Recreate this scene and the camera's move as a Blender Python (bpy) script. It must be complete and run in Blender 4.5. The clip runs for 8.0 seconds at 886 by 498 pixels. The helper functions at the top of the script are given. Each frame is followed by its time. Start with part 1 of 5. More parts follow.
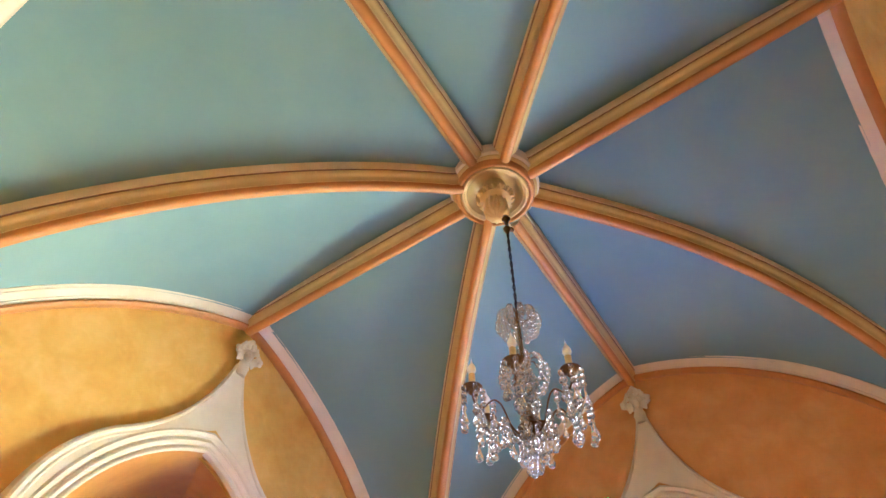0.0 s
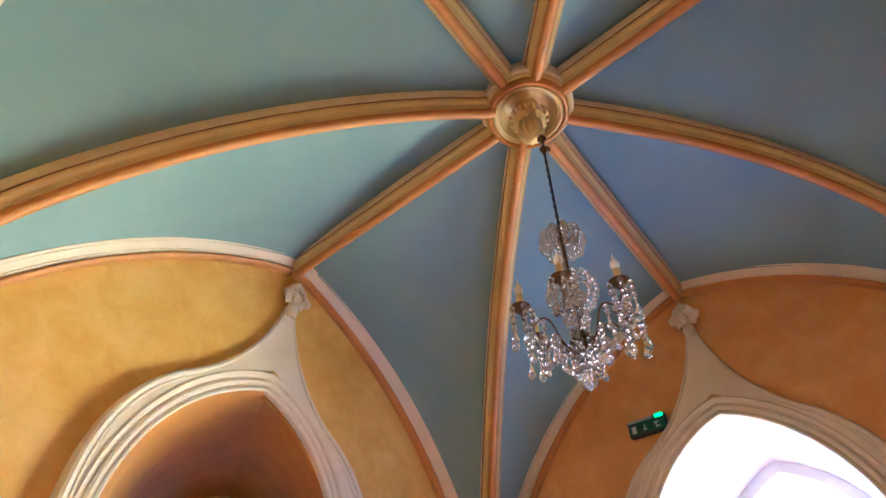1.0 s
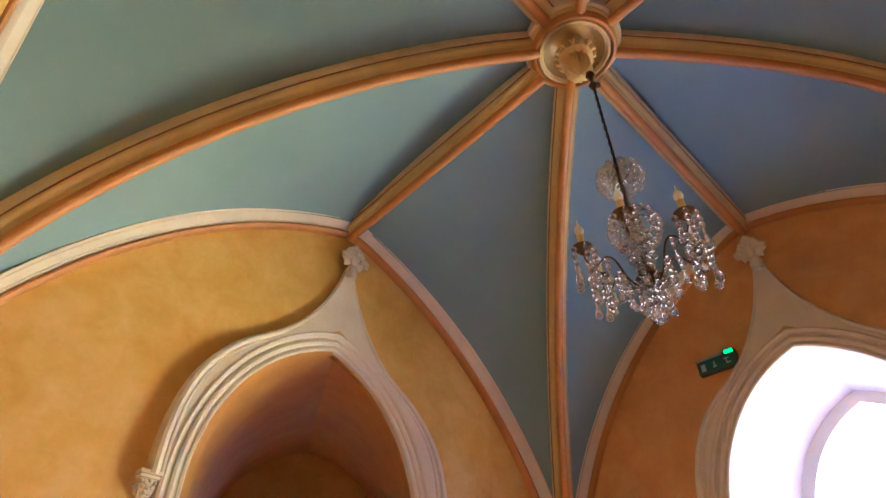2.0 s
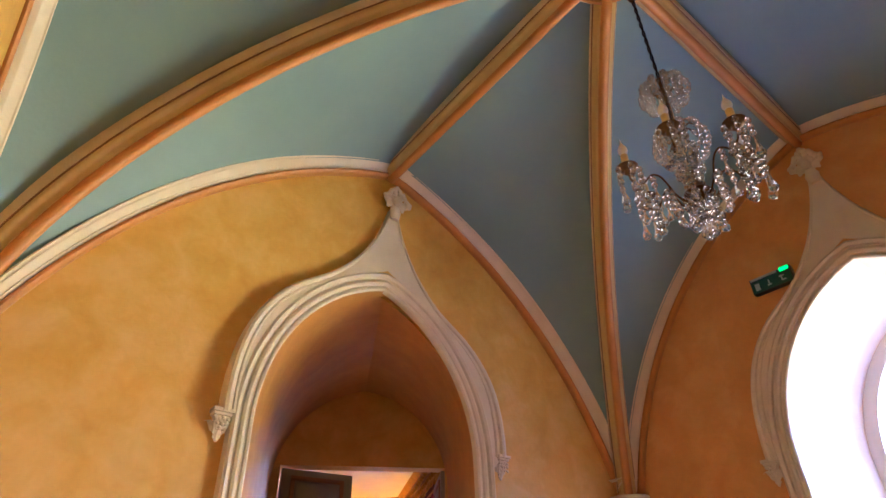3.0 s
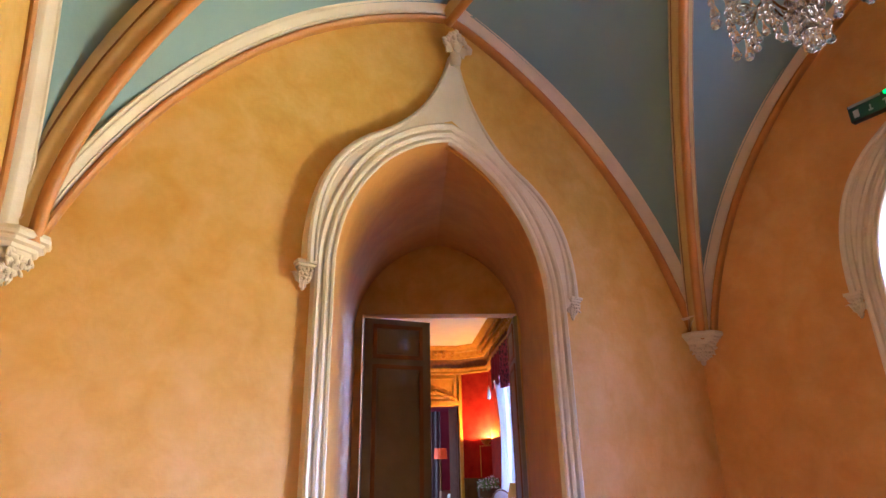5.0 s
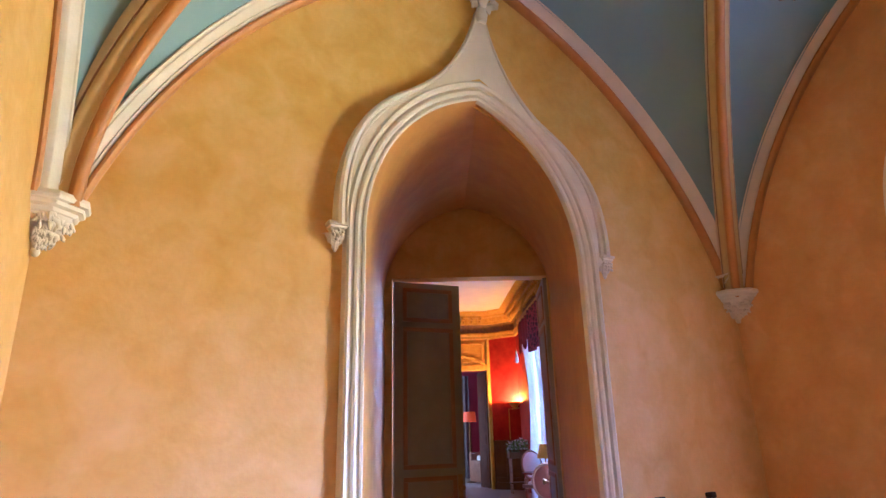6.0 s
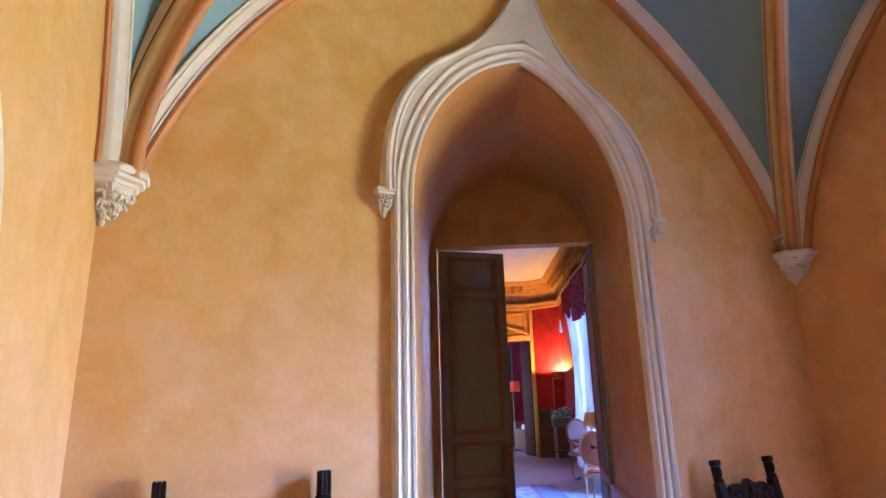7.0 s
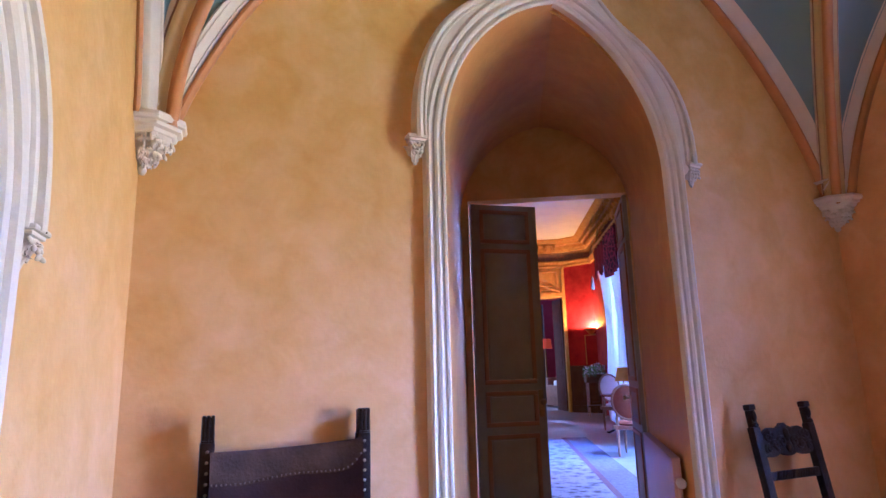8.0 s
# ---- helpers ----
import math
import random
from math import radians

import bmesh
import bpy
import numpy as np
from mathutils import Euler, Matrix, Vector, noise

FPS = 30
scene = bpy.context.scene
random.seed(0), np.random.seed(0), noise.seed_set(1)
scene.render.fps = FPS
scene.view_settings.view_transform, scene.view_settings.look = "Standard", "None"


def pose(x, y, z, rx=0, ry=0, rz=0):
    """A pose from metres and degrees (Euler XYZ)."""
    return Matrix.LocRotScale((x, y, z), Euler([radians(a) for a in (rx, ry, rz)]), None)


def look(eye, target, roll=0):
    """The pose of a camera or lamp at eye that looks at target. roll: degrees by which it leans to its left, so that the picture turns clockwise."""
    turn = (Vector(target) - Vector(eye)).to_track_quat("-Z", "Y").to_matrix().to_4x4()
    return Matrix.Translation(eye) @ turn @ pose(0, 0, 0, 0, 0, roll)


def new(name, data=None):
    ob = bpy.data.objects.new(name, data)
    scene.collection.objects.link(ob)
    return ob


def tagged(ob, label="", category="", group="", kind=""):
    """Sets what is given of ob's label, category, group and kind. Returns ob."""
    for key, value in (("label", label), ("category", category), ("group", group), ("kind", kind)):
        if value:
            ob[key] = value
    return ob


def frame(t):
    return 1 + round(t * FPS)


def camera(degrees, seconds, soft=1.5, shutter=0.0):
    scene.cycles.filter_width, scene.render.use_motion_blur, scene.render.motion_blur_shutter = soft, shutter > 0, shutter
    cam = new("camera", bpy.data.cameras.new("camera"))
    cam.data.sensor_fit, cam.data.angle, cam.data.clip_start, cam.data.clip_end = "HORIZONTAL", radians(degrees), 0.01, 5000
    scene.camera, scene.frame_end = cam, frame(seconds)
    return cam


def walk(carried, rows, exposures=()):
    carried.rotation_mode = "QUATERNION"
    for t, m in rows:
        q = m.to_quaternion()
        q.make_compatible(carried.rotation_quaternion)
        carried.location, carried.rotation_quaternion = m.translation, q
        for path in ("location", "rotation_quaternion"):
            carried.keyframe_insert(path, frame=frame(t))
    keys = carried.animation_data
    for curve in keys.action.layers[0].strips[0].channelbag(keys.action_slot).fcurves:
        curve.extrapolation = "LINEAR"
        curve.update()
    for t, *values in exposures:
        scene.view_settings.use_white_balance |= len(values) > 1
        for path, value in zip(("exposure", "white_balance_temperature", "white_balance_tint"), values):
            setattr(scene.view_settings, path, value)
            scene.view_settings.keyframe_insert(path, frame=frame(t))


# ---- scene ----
cam = camera(73.6, 8.0)
PATH = [
    (0, (-1.662, -2.543, 1.626), (-0.571, -1.824, 3.14), 0.7),
    (0.5, (-1.628, -2.521, 1.616), (-0.499, -1.728, 3.064), 0.2),
    (1, (-1.626, -2.491, 1.605), (-0.484, -1.593, 2.98), -0.4),
    (1.5, (-1.63, -2.467, 1.589), (-0.507, -1.47, 2.91), -0.8),
    (2.8, (-1.61, -2.421, 1.567), (-0.542, -1.199, 2.736), -1.0),
    (3, (-1.614, -2.425, 1.548), (-0.543, -1.163, 2.67), -1.5),
    (3.5, (-1.606, -2.412, 1.541), (-0.537, -1.037, 2.523), -1.5),
    (4, (-1.599, -2.405, 1.541), (-0.545, -0.934, 2.391), -1.5),
    (4.5, (-1.599, -2.386, 1.53), (-0.562, -0.859, 2.301), -1.3),
    (6, (-1.613, -2.335, 1.485), (-0.647, -0.693, 2.093), -1.5),
    (6.5, (-1.627, -2.312, 1.469), (-0.712, -0.627, 2.036), -1.5),
    (7, (-1.64, -2.306, 1.452), (-0.782, -0.577, 1.975), -1.5),
    (7.5, (-1.644, -2.31, 1.421), (-0.835, -0.543, 1.894), -1.5),
    (8, (-1.648, -2.303, 1.386), (-0.875, -0.502, 1.784), -1.5),
]
EXPOSURES = ((0, -0.31, 4620, 1), (0.5, -0.45, 4560, 2), (1.0, -0.71, 4660, 5), (1.5, -1.03, 4900, 9), (3.0, -1.24, 5340, 10), (4.5, -1.16, 5330, 8), (6.0, -1.07, 4770, 8), (6.5, -1.15, 4490, 8), (7.0, -1.26, 4400, 10), (8.0, -1.41, 4200, 20))
walk(cam, [(t, look(eye, target, roll)) for t, eye, target, roll in PATH], EXPOSURES)


# ---- world, daylight and exposure ----
world = bpy.data.worlds.new("world")
scene.world = world
world.use_nodes = True
sky = world.node_tree.nodes.new("ShaderNodeTexSky")
sky.sky_type, sky.sun_disc = "NISHITA", False
sky.sun_elevation, sky.sun_rotation = radians(35), radians(120)
world.node_tree.links.new(sky.outputs[0], world.node_tree.nodes["Background"].inputs[0])
world.node_tree.nodes["Background"].inputs[1].default_value = 0.12


def area_lamp(name, m, w, h, watts, colour):
    d = bpy.data.lights.new(name, "AREA")
    d.shape, d.size, d.size_y, d.energy, d.color = "RECTANGLE", w, h, watts, colour
    ob = new(name, d)
    ob.matrix_world = m
    return tagged(ob, "daylight entering through the window opening", "light", kind="structure")


SKY_W, GROUND_W, SALON_W = 68000, 9200, (26000, 9500)

# ---- plan ----
XL, XR, YB = -1.85, 1.97, -1.77
SKEW = 0.11  # the west wall draws away from the square towards the south
YD = 2 * YB
TOP = 4.75
SPRING = 2.33

# ---- materials ----


def nodes_of(name):
    m = bpy.data.materials.new(name)
    m.use_nodes = True
    t = m.node_tree
    return m, t, t.nodes["Principled BSDF"]


def mottled(name, a, b, scale=2.0, rough=0.7, bump=0.15, fine=60.0, c=None, metal=0.0, spec=0.5, bump_dist=0.01):
    """Paint or stone that varies between two colours at a large and a small scale, with fine relief."""
    m, t, p = nodes_of(name)
    n, l = t.nodes, t.links
    co = n.new("ShaderNodeTexCoord")
    big = n.new("ShaderNodeTexNoise")
    big.inputs["Scale"].default_value, big.inputs["Detail"].default_value, big.inputs["Roughness"].default_value = scale, 6, 0.62
    ramp = n.new("ShaderNodeValToRGB")
    ramp.color_ramp.elements[0].position, ramp.color_ramp.elements[1].position = 0.32, 0.7
    ramp.color_ramp.elements[0].color, ramp.color_ramp.elements[1].color = (*a, 1), (*b, 1)
    if c:
        e = ramp.color_ramp.elements.new(0.5)
        e.color = (*c, 1)
    l.new(co.outputs["Object"], big.inputs["Vector"])
    l.new(big.outputs[0], ramp.inputs[0])
    l.new(ramp.outputs[0], p.inputs["Base Color"])
    small = n.new("ShaderNodeTexNoise")
    small.inputs["Scale"].default_value, small.inputs["Detail"].default_value = fine, 4
    l.new(co.outputs["Object"], small.inputs["Vector"])
    bp = n.new("ShaderNodeBump")
    bp.inputs["Strength"].default_value, bp.inputs["Distance"].default_value = bump, bump_dist
    l.new(small.outputs[0], bp.inputs["Height"])
    l.new(bp.outputs[0], p.inputs["Normal"])
    p.inputs["Roughness"].default_value, p.inputs["Metallic"].default_value = rough, metal
    p.inputs["Specular IOR Level"].default_value = spec
    return m


def limewash(name, dark, mid, pale, tinted=None):
    """Brushed limewash: broad clouds, smaller patches inside them, faint brush relief; the last colour: rose patches,
    commoner low down, skylight painted into the wall.
    """
    m, t, p = nodes_of(name)
    n, l = t.nodes, t.links
    co = n.new("ShaderNodeTexCoord")
    sums = []
    for scale, detail, warp in ((1.3, 5, 0.3), (5.5, 7, 0.6), (17.0, 6, 1.2)):
        x = n.new("ShaderNodeTexNoise")
        x.inputs["Scale"].default_value, x.inputs["Detail"].default_value, x.inputs["Distortion"].default_value = scale, detail, warp
        l.new(co.outputs["Object"], x.inputs["Vector"])
        sums.append(x)
    mix = n.new("ShaderNodeMix")
    mix.inputs[0].default_value = 0.55
    l.new(sums[0].outputs[0], mix.inputs[2])
    l.new(sums[1].outputs[0], mix.inputs[3])
    last = n.new("ShaderNodeMix")
    last.inputs[0].default_value = 0.16
    l.new(mix.outputs[0], last.inputs[2])
    l.new(sums[2].outputs[0], last.inputs[3])
    ramp = n.new("ShaderNodeValToRGB")
    ramp.color_ramp.elements[0].position, ramp.color_ramp.elements[1].position = 0.32, 0.68
    ramp.color_ramp.elements[0].color, ramp.color_ramp.elements[1].color = (*dark, 1), (*pale, 1)
    ramp.color_ramp.elements.new(0.5).color = (*mid, 1)
    l.new(last.outputs[0], ramp.inputs[0])
    l.new(ramp.outputs[0], p.inputs["Base Color"])
    # pink cast of low skylight painted into the colour, broken into patches
    if tinted:
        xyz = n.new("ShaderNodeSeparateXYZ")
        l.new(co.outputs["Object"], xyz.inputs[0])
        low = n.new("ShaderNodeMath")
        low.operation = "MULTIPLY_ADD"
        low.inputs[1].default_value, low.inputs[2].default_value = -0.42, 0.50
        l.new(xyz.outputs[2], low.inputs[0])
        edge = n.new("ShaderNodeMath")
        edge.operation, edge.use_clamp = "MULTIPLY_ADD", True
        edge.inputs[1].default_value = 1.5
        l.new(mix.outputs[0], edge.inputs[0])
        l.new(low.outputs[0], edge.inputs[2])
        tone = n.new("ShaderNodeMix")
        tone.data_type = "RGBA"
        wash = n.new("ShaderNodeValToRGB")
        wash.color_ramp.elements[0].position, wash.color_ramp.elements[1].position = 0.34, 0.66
        wash.color_ramp.elements[0].color = (tinted[0] * 0.88, tinted[1] * 0.82, tinted[2] * 0.66, 1)
        wash.color_ramp.elements[1].color = (tinted[0] * 1.10, tinted[1] * 1.16, tinted[2] * 1.32, 1)
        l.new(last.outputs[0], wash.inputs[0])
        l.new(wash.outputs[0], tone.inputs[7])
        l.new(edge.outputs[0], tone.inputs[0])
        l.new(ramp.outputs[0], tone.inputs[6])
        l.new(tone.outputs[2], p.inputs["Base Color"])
    fine = n.new("ShaderNodeTexNoise")
    fine.inputs["Scale"].default_value, fine.inputs["Detail"].default_value = 38, 5
    l.new(co.outputs["Object"], fine.inputs["Vector"])
    bp = n.new("ShaderNodeBump")
    bp.inputs["Strength"].default_value, bp.inputs["Distance"].default_value = 0.14, 0.01
    l.new(fine.outputs[0], bp.inputs["Height"])
    l.new(bp.outputs[0], p.inputs["Normal"])
    p.inputs["Roughness"].default_value = 0.55
    return m


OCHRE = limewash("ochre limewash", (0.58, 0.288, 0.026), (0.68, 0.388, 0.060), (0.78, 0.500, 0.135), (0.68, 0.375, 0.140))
# ochre with the window wall's rosy bounce and glare painted in
ROSE_LIT_OCHRE = limewash("rose-lit ochre limewash", (0.54, 0.225, 0.040), (0.62, 0.290, 0.066), (0.70, 0.370, 0.112))
BLUE = mottled("blue green distemper", (0.158, 0.245, 0.234), (0.196, 0.288, 0.270), 1.2, 0.6, 0.06, 60)
CREAM = mottled("cream painted plaster", (0.66, 0.545, 0.36), (0.74, 0.635, 0.46), 5, 0.5, 0.1, 80)
AGED_CREAM = mottled("aged yellow cream plaster", (0.56, 0.42, 0.23), (0.65, 0.51, 0.31), 9, 0.5, 0.15, 80)
RIB_OCHRE = mottled("ochre rib paint", (0.53, 0.350, 0.115), (0.62, 0.440, 0.165), 5, 0.5, 0.1, 80)
RIB_RED = mottled("red brown rib paint", (0.42, 0.163, 0.020), (0.50, 0.210, 0.035), 6, 0.5, 0.1, 80)
DARK_LINE = mottled("dark brown lining", (0.22, 0.10, 0.04), (0.28, 0.13, 0.055), 6, 0.6, 0.05, 80)
DARK_WOOD = mottled("dark carved oak", (0.010, 0.005, 0.003), (0.026, 0.012, 0.007), 12, 0.42, 0.35, 90, spec=0.14)
LEATHER = mottled("worn dark leather", (0.016, 0.005, 0.003), (0.034, 0.011, 0.006), 7, 0.55, 0.2, 130, spec=0.10, bump_dist=0.006)
DOOR_GREY = mottled("grey brown door paint", (0.255, 0.205, 0.122), (0.305, 0.250, 0.155), 6, 0.5, 0.1, 70)
DOOR_TRIM = mottled("brown door moulding paint", (0.26, 0.105, 0.030), (0.33, 0.140, 0.045), 6, 0.5, 0.1, 70)
BRASS = mottled("aged brass", (0.30, 0.17, 0.06), (0.42, 0.26, 0.10), 30, 0.35, 0.1, 90, metal=1.0)
# colour of the unseen floor, made orange to throw warm bounce upwards
BOUNCE_FLOOR = mottled("warm bounce floor", (0.22, 0.085, 0.030), (0.30, 0.125, 0.048), 4, 0.55, 0.1, 70)
WHITE = mottled("white gloss paint", (0.74, 0.73, 0.70), (0.80, 0.79, 0.77), 5, 0.4, 0.05, 80)

PARQUET = mottled("polished oak parquet", (0.17, 0.135, 0.115), (0.25, 0.205, 0.175), 7, 0.36, 0.04, 60, spec=0.35)
PANE, pt_, pp = nodes_of("window glass")
pp.inputs["Base Color"].default_value = (0.96, 0.98, 0.98, 1)
pp.inputs["Transmission Weight"].default_value, pp.inputs["Roughness"].default_value, pp.inputs["IOR"].default_value = 1.0, 0.0, 1.45

# ---- mesh helpers ----


def mesh_object(name, bm, material, smooth=True):
    me = bpy.data.meshes.new(name)
    bmesh.ops.recalc_face_normals(bm, faces=bm.faces[:])
    if smooth:
        for f in bm.faces:
            f.smooth = True
        for e in bm.edges:
            if len(e.link_faces) == 2 and e.calc_face_angle(0) > radians(38):
                e.smooth = False
    bm.to_mesh(me)
    bm.free()
    me.materials.append(material)
    return new(name, me)


def part(name, bm, material, parent, label="", smooth=True):
    ob = mesh_object(name, bm, material, smooth)
    ob.parent = parent
    if label:
        ob["label"] = label
    return ob


def thing(name, label, category, m=None, group="", kind=""):
    ob = new(name)
    ob.empty_display_size = 0.1
    ob.matrix_world = m or Matrix()
    return tagged(ob, label, category, group, kind)


def add_box(bm, x0, x1, y0, y1, z0, z1, bevel=0.0, m=None):
    t = Matrix.LocRotScale(((x0 + x1) / 2, (y0 + y1) / 2, (z0 + z1) / 2), None, (abs(x1 - x0), abs(y1 - y0), abs(z1 - z0)))
    vs = bmesh.ops.create_cube(bm, size=1, matrix=(m or Matrix()) @ t)["verts"]
    if bevel:
        es = list({e for v in vs for e in v.link_edges})
        bmesh.ops.bevel(bm, geom=es, offset=bevel, segments=2, affect="EDGES", profile=0.6)
    return vs


def box(x0, x1, y0, y1, z0, z1, bevel=0.0):
    bm = bmesh.new()
    add_box(bm, x0, x1, y0, y1, z0, z1, bevel)
    return bm


def add_lathe(bm, prof, m=None, seg=16):
    """Turns a profile of (radius, height) round the z axis."""
    m = m or Matrix()
    rings = []
    for r, z in prof:
        rings.append([bm.verts.new(m @ Vector((r * math.cos(2 * math.pi * k / seg), r * math.sin(2 * math.pi * k / seg), z))) for k in range(seg)])
    for a, b in zip(rings, rings[1:]):
        for k in range(seg):
            bm.faces.new((a[k], a[(k + 1) % seg], b[(k + 1) % seg], b[k]))
    for ring, flip in ((rings[0], True), (rings[-1], False)):
        bm.faces.new(ring[::-1] if flip else ring)
    return bm


def lathe(prof, m=None, seg=16):
    return add_lathe(bmesh.new(), prof, m, seg)


def add_sweep(bm, frames, section, closed=False):
    """Sweeps a section of (n, b) along frames of (place, n axis, b axis)."""
    rows = [[bm.verts.new(p + n * a + b * c) for a, c in section] for p, n, b in frames]
    k = len(section)
    for r, s in zip(rows, rows[1:]):
        for i in range(k if closed else k - 1):
            j = (i + 1) % k
            bm.faces.new((r[i], r[j], s[j], s[i]))
    if closed:
        bm.faces.new(rows[0])
        bm.faces.new(rows[-1][::-1])
    return bm


def tube_frames(pts):
    """Frames along a free curve."""
    out = []
    for i, p in enumerate(pts):
        d = (pts[min(i + 1, len(pts) - 1)] - pts[max(i - 1, 0)]).normalized()
        n = d.orthogonal().normalized() if not out else (out[-1][1] - d * out[-1][1].dot(d)).normalized()
        out.append((p, n, d.cross(n)))
    return out


def circle(r, k=8):
    return [(r * math.cos(2 * math.pi * i / k), r * math.sin(2 * math.pi * i / k)) for i in range(k)]


def arc3(a, b, c, count):
    """Points along the circle through a, b and c, from a to c."""
    (ax, ay), (bx, by), (cx, cy) = a, b, c
    d = 2 * (ax * (by - cy) + bx * (cy - ay) + cx * (ay - by))
    ux = ((ax * ax + ay * ay) * (by - cy) + (bx * bx + by * by) * (cy - ay) + (cx * cx + cy * cy) * (ay - by)) / d
    uy = ((ax * ax + ay * ay) * (cx - bx) + (bx * bx + by * by) * (ax - cx) + (cx * cx + cy * cy) * (bx - ax)) / d
    r = math.hypot(ax - ux, ay - uy)
    t0, t1 = math.atan2(ay - uy, ax - ux), math.atan2(cy - uy, cx - ux)
    t1 += 2 * math.pi * round((t0 - t1) / (2 * math.pi))
    return [(ux + r * math.cos(t0 + (t1 - t0) * i / (count - 1)), uy + r * math.sin(t0 + (t1 - t0) * i / (count - 1))) for i in range(count)]


def bezier(p0, p1, p2, p3, count):
    out = []
    for i in range(count):
        t = i / (count - 1)
        w = ((1 - t) ** 3, 3 * t * (1 - t) ** 2, 3 * t * t * (1 - t), t ** 3)
        out.append(tuple(sum(wi * p[k] for wi, p in zip(w, (p0, p1, p2, p3))) for k in range(2)))
    return out


def plane_frames(pts, m, side=1.0, depth=(0, -1, 0)):
    """Frames along a curve in a wall's plane (x, z): n lies in the plane, on the outer side, b points out of the wall."""
    out = []
    for i, (x, z) in enumerate(pts):
        a, b = pts[max(i - 1, 0)], pts[min(i + 1, len(pts) - 1)]
        dx, dz = b[0] - a[0], b[1] - a[1]
        k = math.hypot(dx, dz)
        n = Vector((-dz / k, 0, dx / k)) * side
        out.append((m @ Vector((x, 0, z)), m.to_3x3() @ n, m.to_3x3() @ Vector(depth)))
    return out


WALL = {
    "a": pose(0, 0, 0),
    "b": pose(XR, YB, 0, 0, 0, -90),
    "c": pose(XL + SKEW * YB, YB, 0, 0, 0, 90 - math.degrees(math.atan(SKEW))),
    "d": pose(0, YD, 0, 0, 0, 180),
}

# ---- the curves of the vault ----
ARCH_A = ((0.0, 4.020), (1.000, 3.505), (1.845, 2.33))    # over the door wall: crown, haunch and foot of each half
ARCH_A_LEFT = ((0.0, 4.015), (0.94, 3.450), (1.69, 2.30))
ARCH_B = ((0.0, 4.17), (0.985, 3.505), (1.585, 2.36))   # over the window wall
ARCH_B_FAR = ((0.0, 4.17), (0.94, 3.79), (1.64, 2.62))
ARCH_C = ((0.0, 4.17), (1.20, 3.27), (1.575, 2.39))
ARCH_D = ((0.0, 4.33), (1.0, 3.73), (1.75, 2.33))


def half_arch(three, count=25):
    """Half an arch in its wall's plane, crown first, its foot above the corner's corbel."""
    pts = arc3(*three, count)
    return pts + [(pts[-1][0] + 0.012, 2.275 if three in (ARCH_A_LEFT, ARCH_C) else 2.335)]


def corner_rib(key, count=25, trim=False):
    """Half a diagonal rib, crown first."""
    cx, cy = CORNERS[key]
    d = Vector((cx, cy - YB, 0))
    length = d.length - 0.09
    d.normalize()
    steps = [math.sin(0.5 * math.pi * i / (count - 1)) for i in range(count)]
    if cy < YB:  # the two ribs at the far side stand fuller
        prof = [(length * k, SPRING + 1.91 * max(0.0, 1 - k ** 3.1) ** 0.54) for k in steps]
    elif cx < 0:
        prof = [(length * k, SPRING + 1.89 * max(0.0, 1 - k ** 1.58) ** 0.58) for k in steps]
    else:
        prof = [(r * length / 2.5, z) for r, z in arc3((0.0, 4.22), (1.33, 3.80), (2.50, 2.33), count)]
    if trim:
        prof = [(max(r, 0.205), z) for r, z in prof]
        prof = [p for p, q in zip(prof, prof[1:]) if q[0] > 0.2051] + prof[-1:]
    prof = prof + [(prof[-1][0] + 0.01, 2.275 if cx < 0 else 2.337)]
    return [Vector((0, YB, z)) + d * r for r, z in prof]


SIDES = {  # wall: its arch's right and left half as one faces it
    "a": (ARCH_A, ARCH_A_LEFT), "b": (ARCH_B_FAR, ARCH_B), "c": (ARCH_C, ARCH_C), "d": (ARCH_D, ARCH_D),
}
CORNERS = {"ar": (XR, 0), "al": (XL, 0), "br": (XR, YD), "bl": (XR, 0), "cr": (XL, 0), "cl": (XL, YD), "dr": (XL, YD), "dl": (XR, YD)}

# ---- vault cells: one continuous plaster shell ----
bm = bmesh.new()
for w, (right, left) in SIDES.items():
    for key, half, sgn in (("r", right, 1), ("l", left, -1)):
        curve = half_arch(half)
        wallc = []
        for i, ((x, z), (_, n, _)) in enumerate(zip(curve, plane_frames(curve, Matrix()))):
            wallc.append(WALL[w] @ Vector((sgn * (x + 0.10 * n.x * (i > 0)), -0.055 if w == "c" else -0.085, z + 0.10 * (n.z if i else 1.0))))
        diag = [v + Vector((0, 0, 0.035)) for v in corner_rib(w + key)]
        rows = []
        for a, d in zip(wallc, diag):
            row = []
            for k in range(13):
                v = k / 12
                p = a.lerp(d, v)
                p.z += 0.05 * 4 * v * (1 - v) * min(1.0, (a - d).length / 0.7)
                row.append(bm.verts.new(p))
            rows.append(row)
        for r, s in zip(rows, rows[1:]):
            for i in range(12):
                bm.faces.new((r[i], r[i + 1], s[i + 1], s[i]))
bmesh.ops.remove_doubles(bm, verts=bm.verts, dist=0.002)
ceiling = mesh_object("ceiling", bm, BLUE)
tagged(ceiling, "blue-green painted groined vault plaster between moulded ribs", "ceiling", kind="structure")
roof = mesh_object("roof_slab", box(XL - 0.7, XR + 0.9, YD - 0.5, 0.7, TOP, TOP + 0.15), OCHRE)
tagged(roof, "plain slab above the vault", "ceiling", kind="structure")

